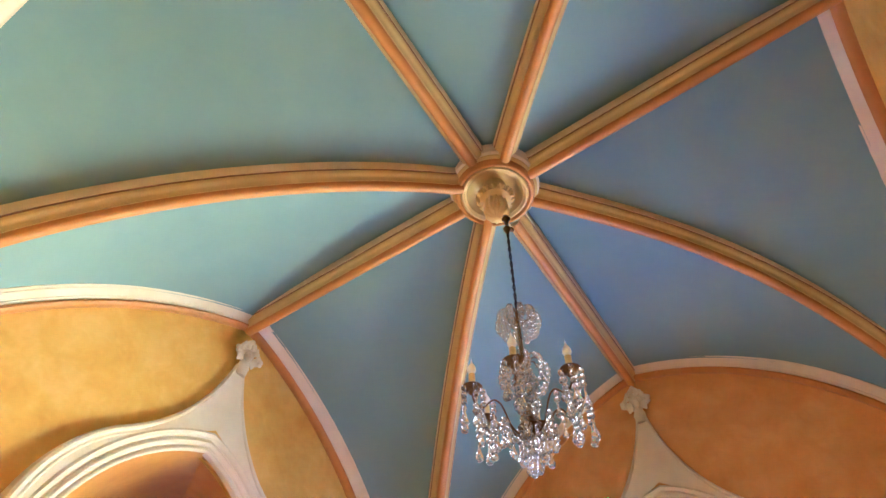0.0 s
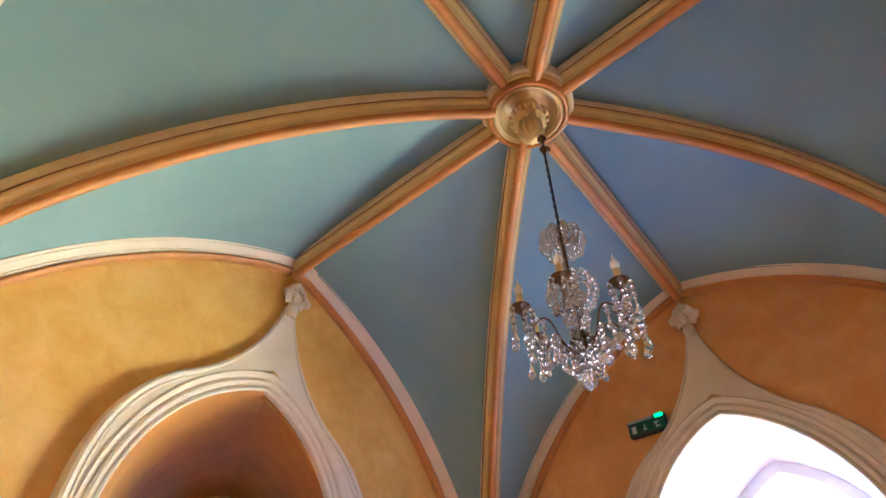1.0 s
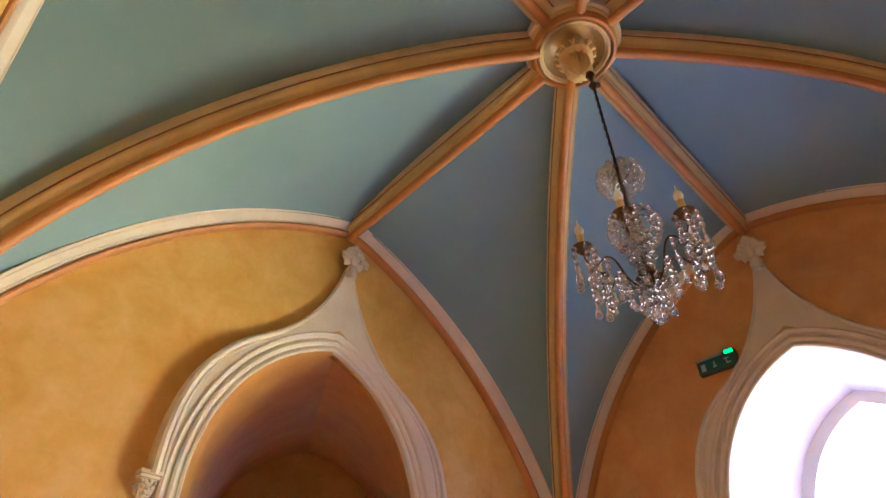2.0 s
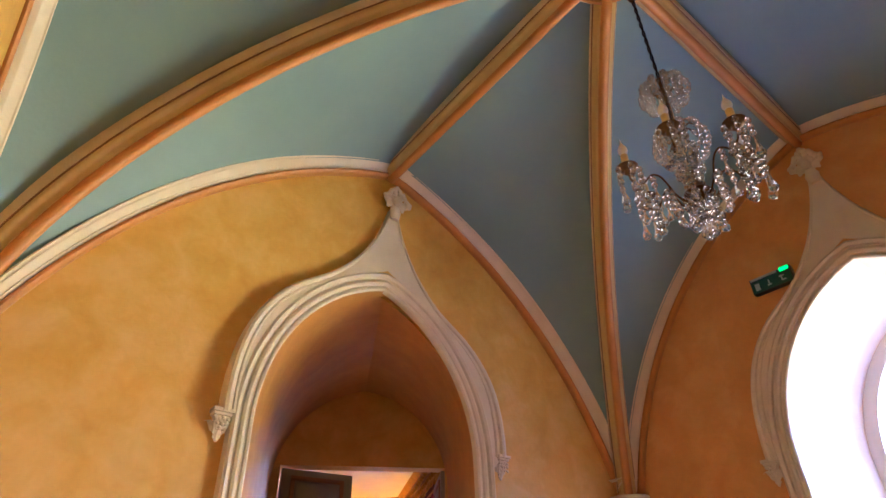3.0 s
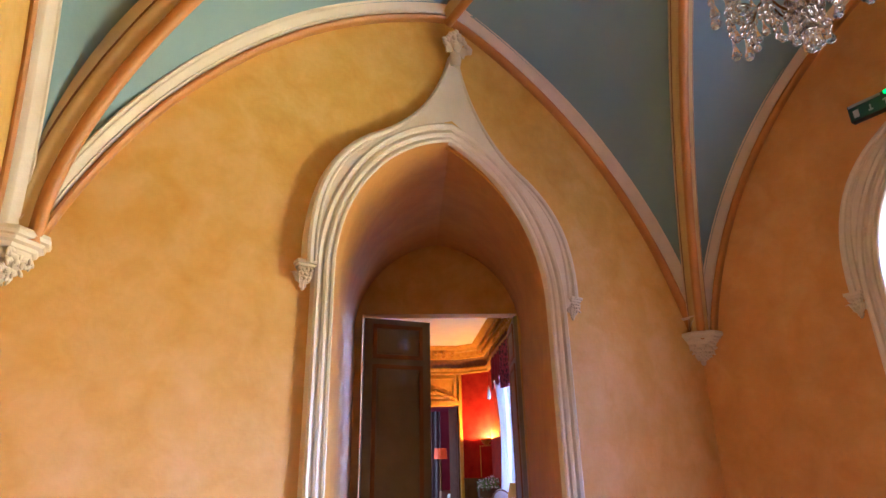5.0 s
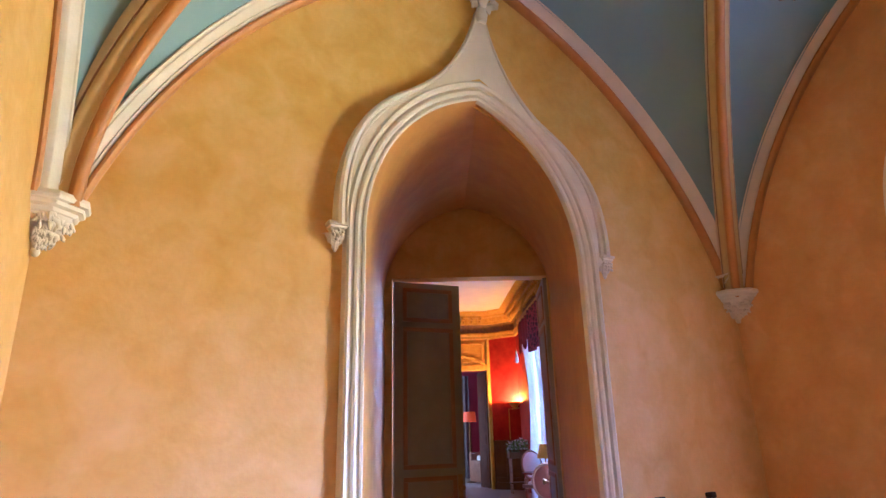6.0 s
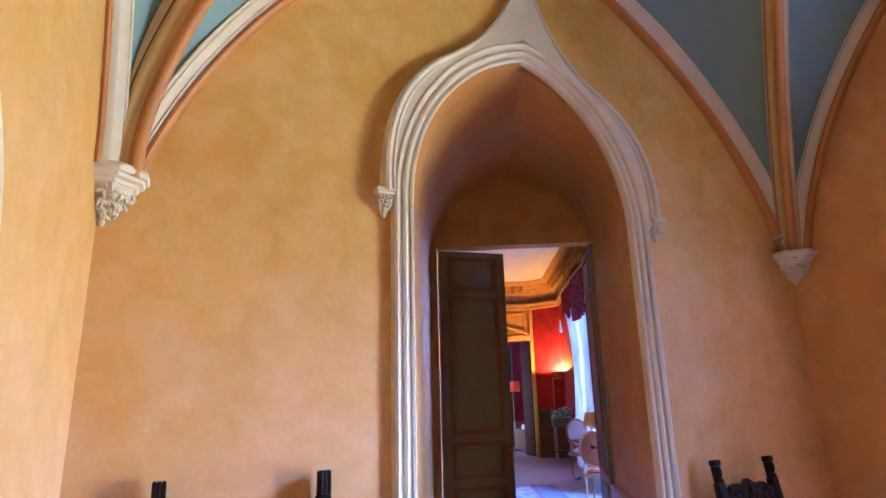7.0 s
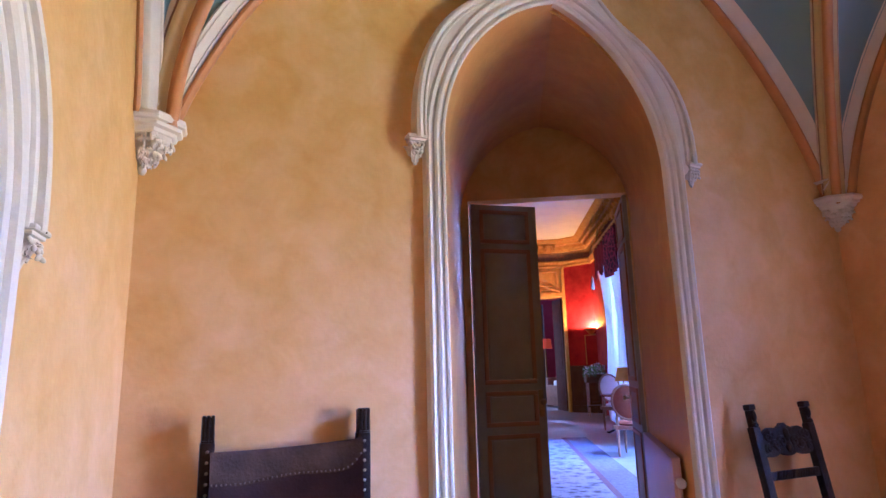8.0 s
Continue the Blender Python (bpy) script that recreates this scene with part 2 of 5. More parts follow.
# ---- ribs ----
EDGE = [(0.063, 0.06), (0.063, 0.008), (0.0605, 0.0045)]
GROOVE = [(0.0605, 0.0045), (0.0550, 0.0045), (0.0550, -0.0005)]
SLOPE = [(0.0550, -0.0005), (0.0545, -0.010), (0.0500, -0.0185), (0.0435, -0.0230), (0.0385, -0.0260), (0.0340, -0.034), (0.0290, -0.050), (-0.0290, -0.050)]
ROLL = [(0.0300, -0.044), (0.0262, -0.0475)]
ROLL = ROLL + [(0.0265 * math.cos(a), -0.056 + 0.0245 * math.sin(a)) for a in [-math.pi * (i - 1) / 8 for i in range(2, 10)]] + [(-a, b) for a, b in ROLL[::-1]]


def rib(name, pts, label):
    """A rib along a curve that lies in an upright plane."""
    plan = (pts[-1] - pts[0])
    plan.z = 0
    side = Vector((-plan.y, plan.x, 0)).normalized()
    frames = []
    for i, p in enumerate(pts):
        d = (pts[min(i + 1, len(pts) - 1)] - pts[max(i - 1, 0)]).normalized()
        up = d.cross(side)
        if up.z < 0:
            up = -up
        frames.append((p, side, up))
    ob = mesh_object(name, add_sweep(bmesh.new(), frames, SLOPE + [(-a, b) for a, b in SLOPE[-2::-1]]), RIB_OCHRE)
    for sgn in (1, -1):
        part("edge_fillet", add_sweep(bmesh.new(), frames, [(sgn * a, b) for a, b in EDGE]), AGED_CREAM, ob, "yellowed cream edge fillet")
        part("groove", add_sweep(bmesh.new(), frames, [(sgn * a, b) for a, b in GROOVE]), DARK_LINE, ob, "dark lined groove")
    part("roll", add_sweep(bmesh.new(), frames, ROLL), RIB_RED, ob, "red-brown painted roll along the rib")
    return tagged(ob, label, "vault rib", "vault ribs", "structure")


for c in ("ar", "al", "br", "cl"):
    rib("diagonal_rib", corner_rib(c, 33, True), "ochre and red-brown moulded diagonal vault rib")
for w, (right, left) in SIDES.items():
    end = WALL[w] @ Vector((0, -0.02, right[0][1] + 0.07))
    start = Vector((0, YB, 4.22))
    rib("ridge_rib", [start.lerp(end, 0.112 + 0.888 * i / 8) for i in range(9)], "ochre and red-brown moulded ridge rib of the vault")

RED_BAND = [(0.036, -0.010), (0.032, 0.012), (0.031, 0.030), (0.036, 0.046), (0.046, 0.055), (0.056, 0.053), (0.060, 0.047)]
WHITE_BAND = [(0.060, 0.047), (0.063, 0.040), (0.066, 0.054), (0.070, 0.060), (0.074, 0.055), (0.080, 0.064), (0.088, 0.077), (0.094, 0.089), (0.097, 0.096), (0.0990, 0.088), (0.102, 0.090), (0.104, 0.104), (0.110, 0.110), (0.116, 0.106), (0.118, 0.096), (0.118, 0.0)]
for w, (right, left) in SIDES.items():
    pts = [(-x, z) for x, z in half_arch(left)[::-1]] + half_arch(right)[1:]
    frames = plane_frames(pts, WALL[w])
    flat, slim = (0.68, 0.36) if w == "c" else (1.0, 1.0)  # the moulding stands less proud on the west wall
    ob = mesh_object("wall_arch", add_sweep(bmesh.new(), frames, [(a, b * slim) for a, b in WHITE_BAND[:2]] + [(a, b * flat) for a, b in WHITE_BAND[2:]]), CREAM)
    part("red_roll", add_sweep(bmesh.new(), frames, [(a, b * slim) for a, b in RED_BAND]), RIB_RED, ob, "orange-brown painted lower roll")
    tagged(ob, "cream moulded wall arch with an orange-brown lower roll", "arch", "wall arches", "structure")

# ---- the ogee surrounds ----
INNER = arc3((0.64, 2.36), (0.52, 2.82), (0.0, 3.23), 21)
OGEE = bezier((0.785, 2.372), (0.80, 2.76), (0.68, 2.99), (0.44, 3.14), 14) + bezier((0.44, 3.14), (0.25, 3.27), (0.09, 3.48), (0.022, 3.80), 14)[1:]


def opening_half(k=1.0, low=0.0):
    """Half of an opening's edge: floor, springing, apex."""
    return [(0.64 * k, low), (0.64 * k, low + (2.36 * k - low) * 0.5)] + [(x * k, z * k) for x, z in INNER]


def wall_with_opening(name, w, left, right, half, thick, label, low=0.0, material=OCHRE):
    """A wall, left and right as one faces it, with a pointed opening through it."""
    bm = bmesh.new()
    m = WALL[w]
    for y in (0.0, thick):
        for sgn, far in ((1, right), (-1, left)):
            rows = [(bm.verts.new(m @ Vector((sgn * x * (1.1 if y else 1.0), y, z))), bm.verts.new(m @ Vector((sgn * far, y, z)))) for x, z in half]
            for (a, b), (c, d) in zip(rows, rows[1:]):
                bm.faces.new((a, b, d, c) if sgn > 0 else (b, a, c, d))
            apex = rows[-1]
            t = (bm.verts.new(m @ Vector((0, y, TOP))), bm.verts.new(m @ Vector((sgn * far, y, TOP))))
            bm.faces.new((apex[0], apex[1], t[1], t[0]))
            if low > 0:
                b0 = (bm.verts.new(m @ Vector((0, y, 0))), bm.verts.new(m @ Vector((sgn * far, y, 0))))
                bm.faces.new((b0[0], b0[1], rows[0][1], rows[0][0]))
    bmesh.ops.remove_doubles(bm, verts=bm.verts, dist=0.0005)
    return tagged(mesh_object(name, bm, material), label, "wall", kind="structure")


def loft(name, w, front, back, y0, steps, label, material=OCHRE):
    """The reveal of an opening: from its front edge to a second edge deeper in the wall. back: (x, y, z) points."""
    bm = bmesh.new()
    rows = []
    for a, b in zip(front, back):
        p, q = Vector((a[0], y0, a[1])), Vector(b)
        rows.append([bm.verts.new(WALL[w] @ p.lerp(q, i / steps)) for i in range(steps + 1)])
    for r, s in zip(rows, rows[1:]):
        for i in range(steps):
            bm.faces.new((r[i], r[i + 1], s[i + 1], s[i]))
    return tagged(mesh_object(name, bm, material), label, "wall", kind="structure")


def both(half):
    return [(-x, z) for x, z in half] + half[-2::-1]


def resample(pts, count):
    d = [0.0]
    for a, b in zip(pts, pts[1:]):
        d.append(d[-1] + math.hypot(b[0] - a[0], b[1] - a[1]))
    out, j = [], 0
    for i in range(count):
        t = d[-1] * i / (count - 1)
        while j < len(d) - 2 and d[j + 1] < t:
            j += 1
        f = (t - d[j]) / (d[j + 1] - d[j])
        out.append(tuple(pts[j][k] * (1 - f) + pts[j + 1][k] * f for k in range(2)))
    return out


def leaf_blob(bm, m, sx, sy, sz):
    bmesh.ops.create_icosphere(bm, subdivisions=2, radius=1, matrix=m @ Matrix.Diagonal((sx, sy, sz, 1)))


def acanthus(bm, m, w, h, d):
    """A lobed leaf: it rises from its root along z and curls outwards (-y) at the tip."""
    n, rows = 12, []
    for j in range(n + 1):
        v = j / n
        half = w * (math.sin(math.pi * (0.12 + 0.83 * v)) ** 0.7) * (1 + 0.28 * math.sin(v * 17))
        y = -d * (0.25 * v + 0.75 * v ** 3)
        z = h * (v - 0.28 * max(0.0, v - 0.72) * 4 * v)
        rows.append([bm.verts.new(m @ Vector((half * u, y + 0.35 * half * abs(u) - 0.10 * w * (1 - abs(u)) + 0.0025 * math.sin(u * 9), z))) for u in (-1, -0.6, -0.25, 0, 0.25, 0.6, 1)])
    fs = []
    for a, b in zip(rows, rows[1:]):
        for i in range(6):
            fs.append(bm.faces.new((a[i], a[i + 1], b[i + 1], b[i])))
    ext = bmesh.ops.extrude_face_region(bm, geom=fs)
    bmesh.ops.translate(bm, vec=m.to_3x3() @ Vector((0, 0.007, 0)), verts=[v for v in ext["geom"] if isinstance(v, bmesh.types.BMVert)])


def surround(w, label, k=1.0, low=0.0, lift=0.0, proud=0.75, tall=1.0, lean=0.0, wide=0.0, rise=0.0):
    """Cream ogee hood, inner moulding, spandrel, finial and the two label stops, on the wall w."""
    m = WALL[w] @ Matrix.Translation((0, 0, lift)) @ Matrix.Diagonal((k, proud, k * tall, 1))
    low = (low - lift) / (k * tall)

    def hood(sgn, x, z):
        f = max(0.0, (3.2 - z) / 0.83) if sgn > 0 else 0.0
        return sgn * x + wide * min(1.0, 2 * f) + lean * max(0.0, z - 3.1), z + rise * f

    top = thing("ogee_surround", label, "door surround" if w == "a" else "arch surround", kind="structure")
    # hood along the ogee
    for sgn in (1, -1):
        pts = [hood(sgn, x, z) for x, z in OGEE]
        fr = plane_frames(pts, m, -sgn)
        fr = [(p, a * (1 - 0.55 * i / (len(fr) - 1)), b * (1 - 0.50 * i / (len(fr) - 1))) for i, (p, a, b) in enumerate(fr)]
        part("hood_mould", add_sweep(bmesh.new(), fr, [(0.012, 0.0), (0.013, 0.062), (0.006, 0.082), (-0.008, 0.088), (-0.020, 0.080), (-0.024, 0.058), (-0.032, 0.054), (-0.038, 0.060), (-0.046, 0.058), (-0.052, 0.044), (-0.056, 0.02)]), CREAM, top)
    # inner moulding, all round the opening
    half = [(0.64, low)] + [(0.64, low + (2.36 - low) * i / 4) for i in range(1, 4)] + INNER
    fr = plane_frames(both(half), m)
    part("inner_mould", add_sweep(bmesh.new(), fr, [(0.0, -0.03), (0.0, 0.012), (0.008, 0.022), (0.018, 0.020), (0.022, 0.013), (0.030, 0.013), (0.035, 0.028), (0.047, 0.036), (0.058, 0.031), (0.062, 0.021), (0.070, 0.021), (0.076, 0.042), (0.091, 0.052), (0.102, 0.044), (0.108, 0.0)]), CREAM, top)
    # flat infill between the two
    bm = bmesh.new()
    for sgn in (1, -1):
        edge = [(p[0] + 0.097 * n.x, p[1] + 0.097 * n.z) for p, (_, n, _) in zip(INNER, plane_frames(INNER, Matrix(), -1))]
        a = resample(edge[:-1] + [(0.0, 3.35)], 24)
        b = resample(OGEE + [(0.0, 3.84)], 24)
        rows = [(bm.verts.new(m @ Vector((sgn * p[0], -0.042, p[1]))), bm.verts.new(m @ Vector((hood(sgn, *q)[0], -0.042, hood(sgn, *q)[1])))) for p, q in zip(a, b)]
        for r, s in zip(rows, rows[1:]):
            bm.faces.new((r[0], r[1], s[1], s[0]))
    part("spandrel", bm, CREAM, top)
    # finial
    bm = bmesh.new()
    f = m @ pose(0.74 * lean, -0.045, 3.81) @ Matrix.Scale(1.4, 4)
    add_lathe(bm, [(0.022, -0.06), (0.030, -0.02), (0.022, 0.0), (0.016, 0.03), (0.024, 0.06), (0.010, 0.09)], f, 10)
    for turn, w, h, d in ((-66, 0.024, 0.074, 0.026), (66, 0.024, 0.074, 0.026), (-24, 0.020, 0.080, 0.020), (24, 0.020, 0.080, 0.020), (0, 0.022, 0.102, 0.018)):
        acanthus(bm, f @ pose(0, -0.010, 0.012, 0, turn, 0), w, h, d)
        tip = f @ pose(0, -0.014, 0.012, 0, turn, 0)
        for dx, dz, size in ((-0.013, 0.80, 0.013), (0.013, 0.80, 0.013), (0.0, 0.94, 0.012)):
            leaf_blob(bm, tip @ pose(dx, -0.55 * d, h * dz), size, size * 0.8, size * 1.1)
    leaf_blob(bm, f @ pose(0, -0.018, 0.028), 0.020, 0.018, 0.024)
    part("finial", bm, CREAM, top, "cream carved leaf finial")
    for sgn in (1, -1):
        bm = bmesh.new()
        x, z = hood(sgn, 0.785, 2.36)
        f = m @ pose(x, 0, z) @ Matrix.Diagonal((0.86, 0.9, 0.86, 1))
        add_box(bm, -0.052, 0.052, -0.085, 0.0, 0.010, 0.030, 0.005, f)
        add_box(bm, -0.044, 0.044, -0.072, 0.0, -0.004, 0.012, 0.004, f)
        # tapering core
        c0 = [f @ Vector(v) for v in ((-0.036, 0, 0), (0.036, 0, 0), (0.036, -0.06, 0), (-0.036, -0.06, 0), (-0.008, 0, -0.105), (0.008, 0, -0.105), (0.008, -0.015, -0.10), (-0.008, -0.015, -0.10))]
        vs = [bm.verts.new(v) for v in c0]
        for q in ((0, 1, 5, 4), (1, 2, 6, 5), (2, 3, 7, 6), (3, 0, 4, 7), (4, 5, 6, 7)):
            bm.faces.new([vs[i] for i in q])
        for dx, dy, dz, lw, lh, turn in ((0.0, -0.020, -0.105, 0.022, 0.060, 0), (-0.022, -0.030, -0.078, 0.020, 0.070, -22), (0.022, -0.030, -0.078, 0.020, 0.070, 22), (0.0, -0.046, -0.062, 0.020, 0.062, 0),
                                         (-0.034, -0.012, -0.072, 0.016, 0.066, -70), (0.034, -0.012, -0.072, 0.016, 0.066, 70)):
            acanthus(bm, f @ pose(dx, dy, dz) @ pose(0, 0, 0, 12, 0, turn), lw, lh, 0.030)
        rnd = random.Random(int(sgn * 3 + 10 * k))
        for dx, dz in ((-0.030, -0.016), (-0.012, -0.020), (0.010, -0.014), (0.030, -0.020), (-0.022, -0.042), (0.0, -0.046), (0.020, -0.040), (-0.010, -0.068), (0.010, -0.070)):
            leaf_blob(bm, f @ pose(dx, -0.052 - dz * -0.42, dz, rnd.uniform(-50, 50), rnd.uniform(-60, 60), 0), 0.009, 0.009, 0.014)
        leaf_blob(bm, f @ pose(0, -0.012, -0.106), 0.011, 0.011, 0.013)
        part("label_stop", bm, CREAM, top, "cream carved leafy label stop")
    return top


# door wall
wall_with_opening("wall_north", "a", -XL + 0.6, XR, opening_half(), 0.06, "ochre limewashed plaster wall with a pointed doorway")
surround("a", "cream moulded ogee surround of the pointed doorway", lean=0.045, wide=0.025, rise=0.055)
# window wall
BT, BL = 1.10, -0.24  # the window stands a little taller than the doorway
B_HALF = [(x, z if z < 0.76 else z * BT + BL) for x, z in opening_half(low=0.75)]
wall_with_opening("wall_east", "b", -YB, -YB + 0.6, B_HALF, 0.06, "ochre limewashed plaster wall with a pointed window, rosy light painted in", low=0.75, material=ROSE_LIT_OCHRE)
surround("b", "cream moulded ogee surround of the pointed window", low=0.75, lift=BL, tall=BT)
# wall behind the camera's left shoulder, with a smaller arch
LOW = 0.70  # the niche stands lower than the doorway
NICHE = [(x, z * LOW) for x, z in opening_half()]
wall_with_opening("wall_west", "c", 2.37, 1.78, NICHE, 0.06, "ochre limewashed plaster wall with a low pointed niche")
surround("c", "cream moulded ogee surround of a low pointed niche", proud=0.6, tall=LOW)
bm = box(XL - 0.6, XR + 0.9, YD - 0.3, YD, 0, TOP)
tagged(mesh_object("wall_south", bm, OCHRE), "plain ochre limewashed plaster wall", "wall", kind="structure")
# plain floor added out of view, it reflects warm light onto walls and vault
bm = box(XL - 0.7, XR + 0.9, YD - 0.3, 0.0, -0.2, 0.0)
tagged(mesh_object("floor", bm, BOUNCE_FLOOR), "warm bounce floor of the vaulted room, added out of view", "floor", kind="structure")

# niche in the west wall
front = both(NICHE)
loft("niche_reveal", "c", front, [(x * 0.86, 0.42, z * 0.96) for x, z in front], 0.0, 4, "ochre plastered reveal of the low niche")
bm = bmesh.new()
add_box(bm, -0.9, 0.9, 0.41, 0.56, 0.0, 2.6, 0, WALL["c"])
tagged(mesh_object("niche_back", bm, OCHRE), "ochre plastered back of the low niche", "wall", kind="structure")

# window reveal and window
front = both(B_HALF)
back = [(x * 0.90 + 0.09, 0.70, 0.9 + (z - 0.75) * 0.91) for x, z in front]
loft("window_reveal", "b", front, back, 0.0, 6, "splayed pale plaster reveal of the pointed window", mottled("pale pink plaster", (0.50, 0.36, 0.27), (0.58, 0.43, 0.33), 3, 0.6, 0.1, 60))
win = thing("window_1", "white painted pointed window flooded with daylight", "window", kind="structure")
fr = plane_frames([(x, z) for x, _, z in back], WALL["b"] @ pose(0, 0.70, 0))
part("window_frame", add_sweep(bmesh.new(), fr, [(0.02, 0.03), (-0.07, 0.03), (-0.07, -0.04), (0.02, -0.04)], True), WHITE, win)
for nm, x0, x1, z0, z1 in (("mullion", 0.065, 0.115, 0.9, 2.36), ("rail", -0.46, 0.64, 2.33, 2.38), ("rail", -0.46, 0.64, 0.88, 0.96)):
    bm = bmesh.new()
    add_box(bm, x0, x1, 0.68, 0.72, z0, z1, 0.005, WALL["b"])
    part(nm, bm, WHITE, win)
bm = bmesh.new()
bm.faces.new([bm.verts.new(WALL["b"] @ Vector((x, 0.70, z))) for x, _, z in back])
ext = bmesh.ops.extrude_face_region(bm, geom=bm.faces[:])
bmesh.ops.translate(bm, vec=(0.004, 0, 0), verts=[v for v in ext["geom"] if isinstance(v, bmesh.types.BMVert)])
pane = part("pane", bm, PANE, win, "clear window glass", smooth=False)
pane.visible_shadow = False
area_lamp("window_skylight", WALL["b"] @ look((1.8, 6.6, 6.9), (0, 0, 1.8)), 7.0, 5.0, SKY_W, (0.215, 0.375, 1.0))
area_lamp("window_groundlight", WALL["b"] @ look((1.5, 7.0, 0.4), (0, 0, 2.6)), 6.2, 3.6, GROUND_W, (1.0, 0.82, 0.40))
# bright overcast sky outside the window
SKY_GLOW, sgt, sgp = nodes_of("bright sky")
sgp.inputs["Base Color"].default_value = (0.8, 0.85, 0.9, 1)
sgp.inputs["Emission Color"].default_value, sgp.inputs["Emission Strength"].default_value = (0.90, 0.94, 1.0, 1), 7.0
bm = bmesh.new()
add_box(bm, -16, 20, 14.0, 14.1, -6, 26, 0, WALL["b"])
tagged(mesh_object("backdrop", bm, SKY_GLOW), "bright white overcast sky outside the window", "sky", kind="structure")

# doorway passage: it turns from the wall's line towards the next room
DOOR = pose(1.059, 1.822, 0, 0, 0, -29.5)
front = both(opening_half())
back_half = [(0.70, 0.0), (0.70, 1.05)] + arc3((0.70, 2.497), (0.571, 3.08), (0.0, 3.435), 21)
back = [tuple(DOOR @ Vector((x, 0, z))) for x, z in both(back_half)]
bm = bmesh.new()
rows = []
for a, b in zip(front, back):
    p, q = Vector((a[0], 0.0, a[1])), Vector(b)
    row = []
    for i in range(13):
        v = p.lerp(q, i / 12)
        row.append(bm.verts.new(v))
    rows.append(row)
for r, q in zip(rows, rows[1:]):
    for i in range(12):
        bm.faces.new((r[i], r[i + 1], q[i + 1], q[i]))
# the passage's warm shade and bounce painted in as a deeper ochre
reveal = mesh_object("passage_reveal", bm, limewash("shade-tinted ochre limewash", (0.50, 0.205, 0.020), (0.57, 0.260, 0.034), (0.65, 0.325, 0.056)))
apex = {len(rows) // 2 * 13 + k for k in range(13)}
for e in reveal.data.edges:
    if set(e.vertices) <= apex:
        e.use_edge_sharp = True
tagged(reveal, "ochre plastered splayed reveal of the doorway passage, shade painted deep orange", "wall", kind="structure")

DX0, DX1, DH = -0.641, 0.690, 2.80
bm = bmesh.new()
grid = {}
for iy, y in enumerate((0.0, 0.14)):
    for ix, x in enumerate((-1.3, DX0, DX1, 1.30)):
        for iz, z in enumerate((0.0, DH, TOP)):
            grid[iy, ix, iz] = bm.verts.new(DOOR @ Vector((x, y, z)))
for ix, iz in ((0, 0), (0, 1), (1, 1), (2, 1), (2, 0)):
    for iy in (0, 1):
        bm.faces.new([grid[iy, a, b] for a, b in ((ix, iz), (ix + 1, iz), (ix + 1, iz + 1), (ix, iz + 1))])
for (a, b), (c, d) in (((1, 0), (1, 1)), ((1, 1), (2, 1)), ((2, 1), (2, 0))):
    bm.faces.new([grid[0, a, b], grid[0, c, d], grid[1, c, d], grid[1, a, b]])
tagged(mesh_object("wall_passage_end", bm, OCHRE), "ochre plaster wall over the double door at the passage end", "wall", kind="structure")
bm = bmesh.new()
add_box(bm, DX0 - 0.06, DX1 + 0.06, -2.3, 0.2, -0.2, 0.002, 0, DOOR)
bmesh.ops.bisect_plane(bm, geom=bm.verts[:] + bm.edges[:] + bm.faces[:], plane_co=(0, 0, 0), plane_no=(0, -1, 0), clear_outer=True)
tagged(mesh_object("passage_floor", bm, PARQUET), "worn oak parquet of the doorway passage", "floor", kind="structure")


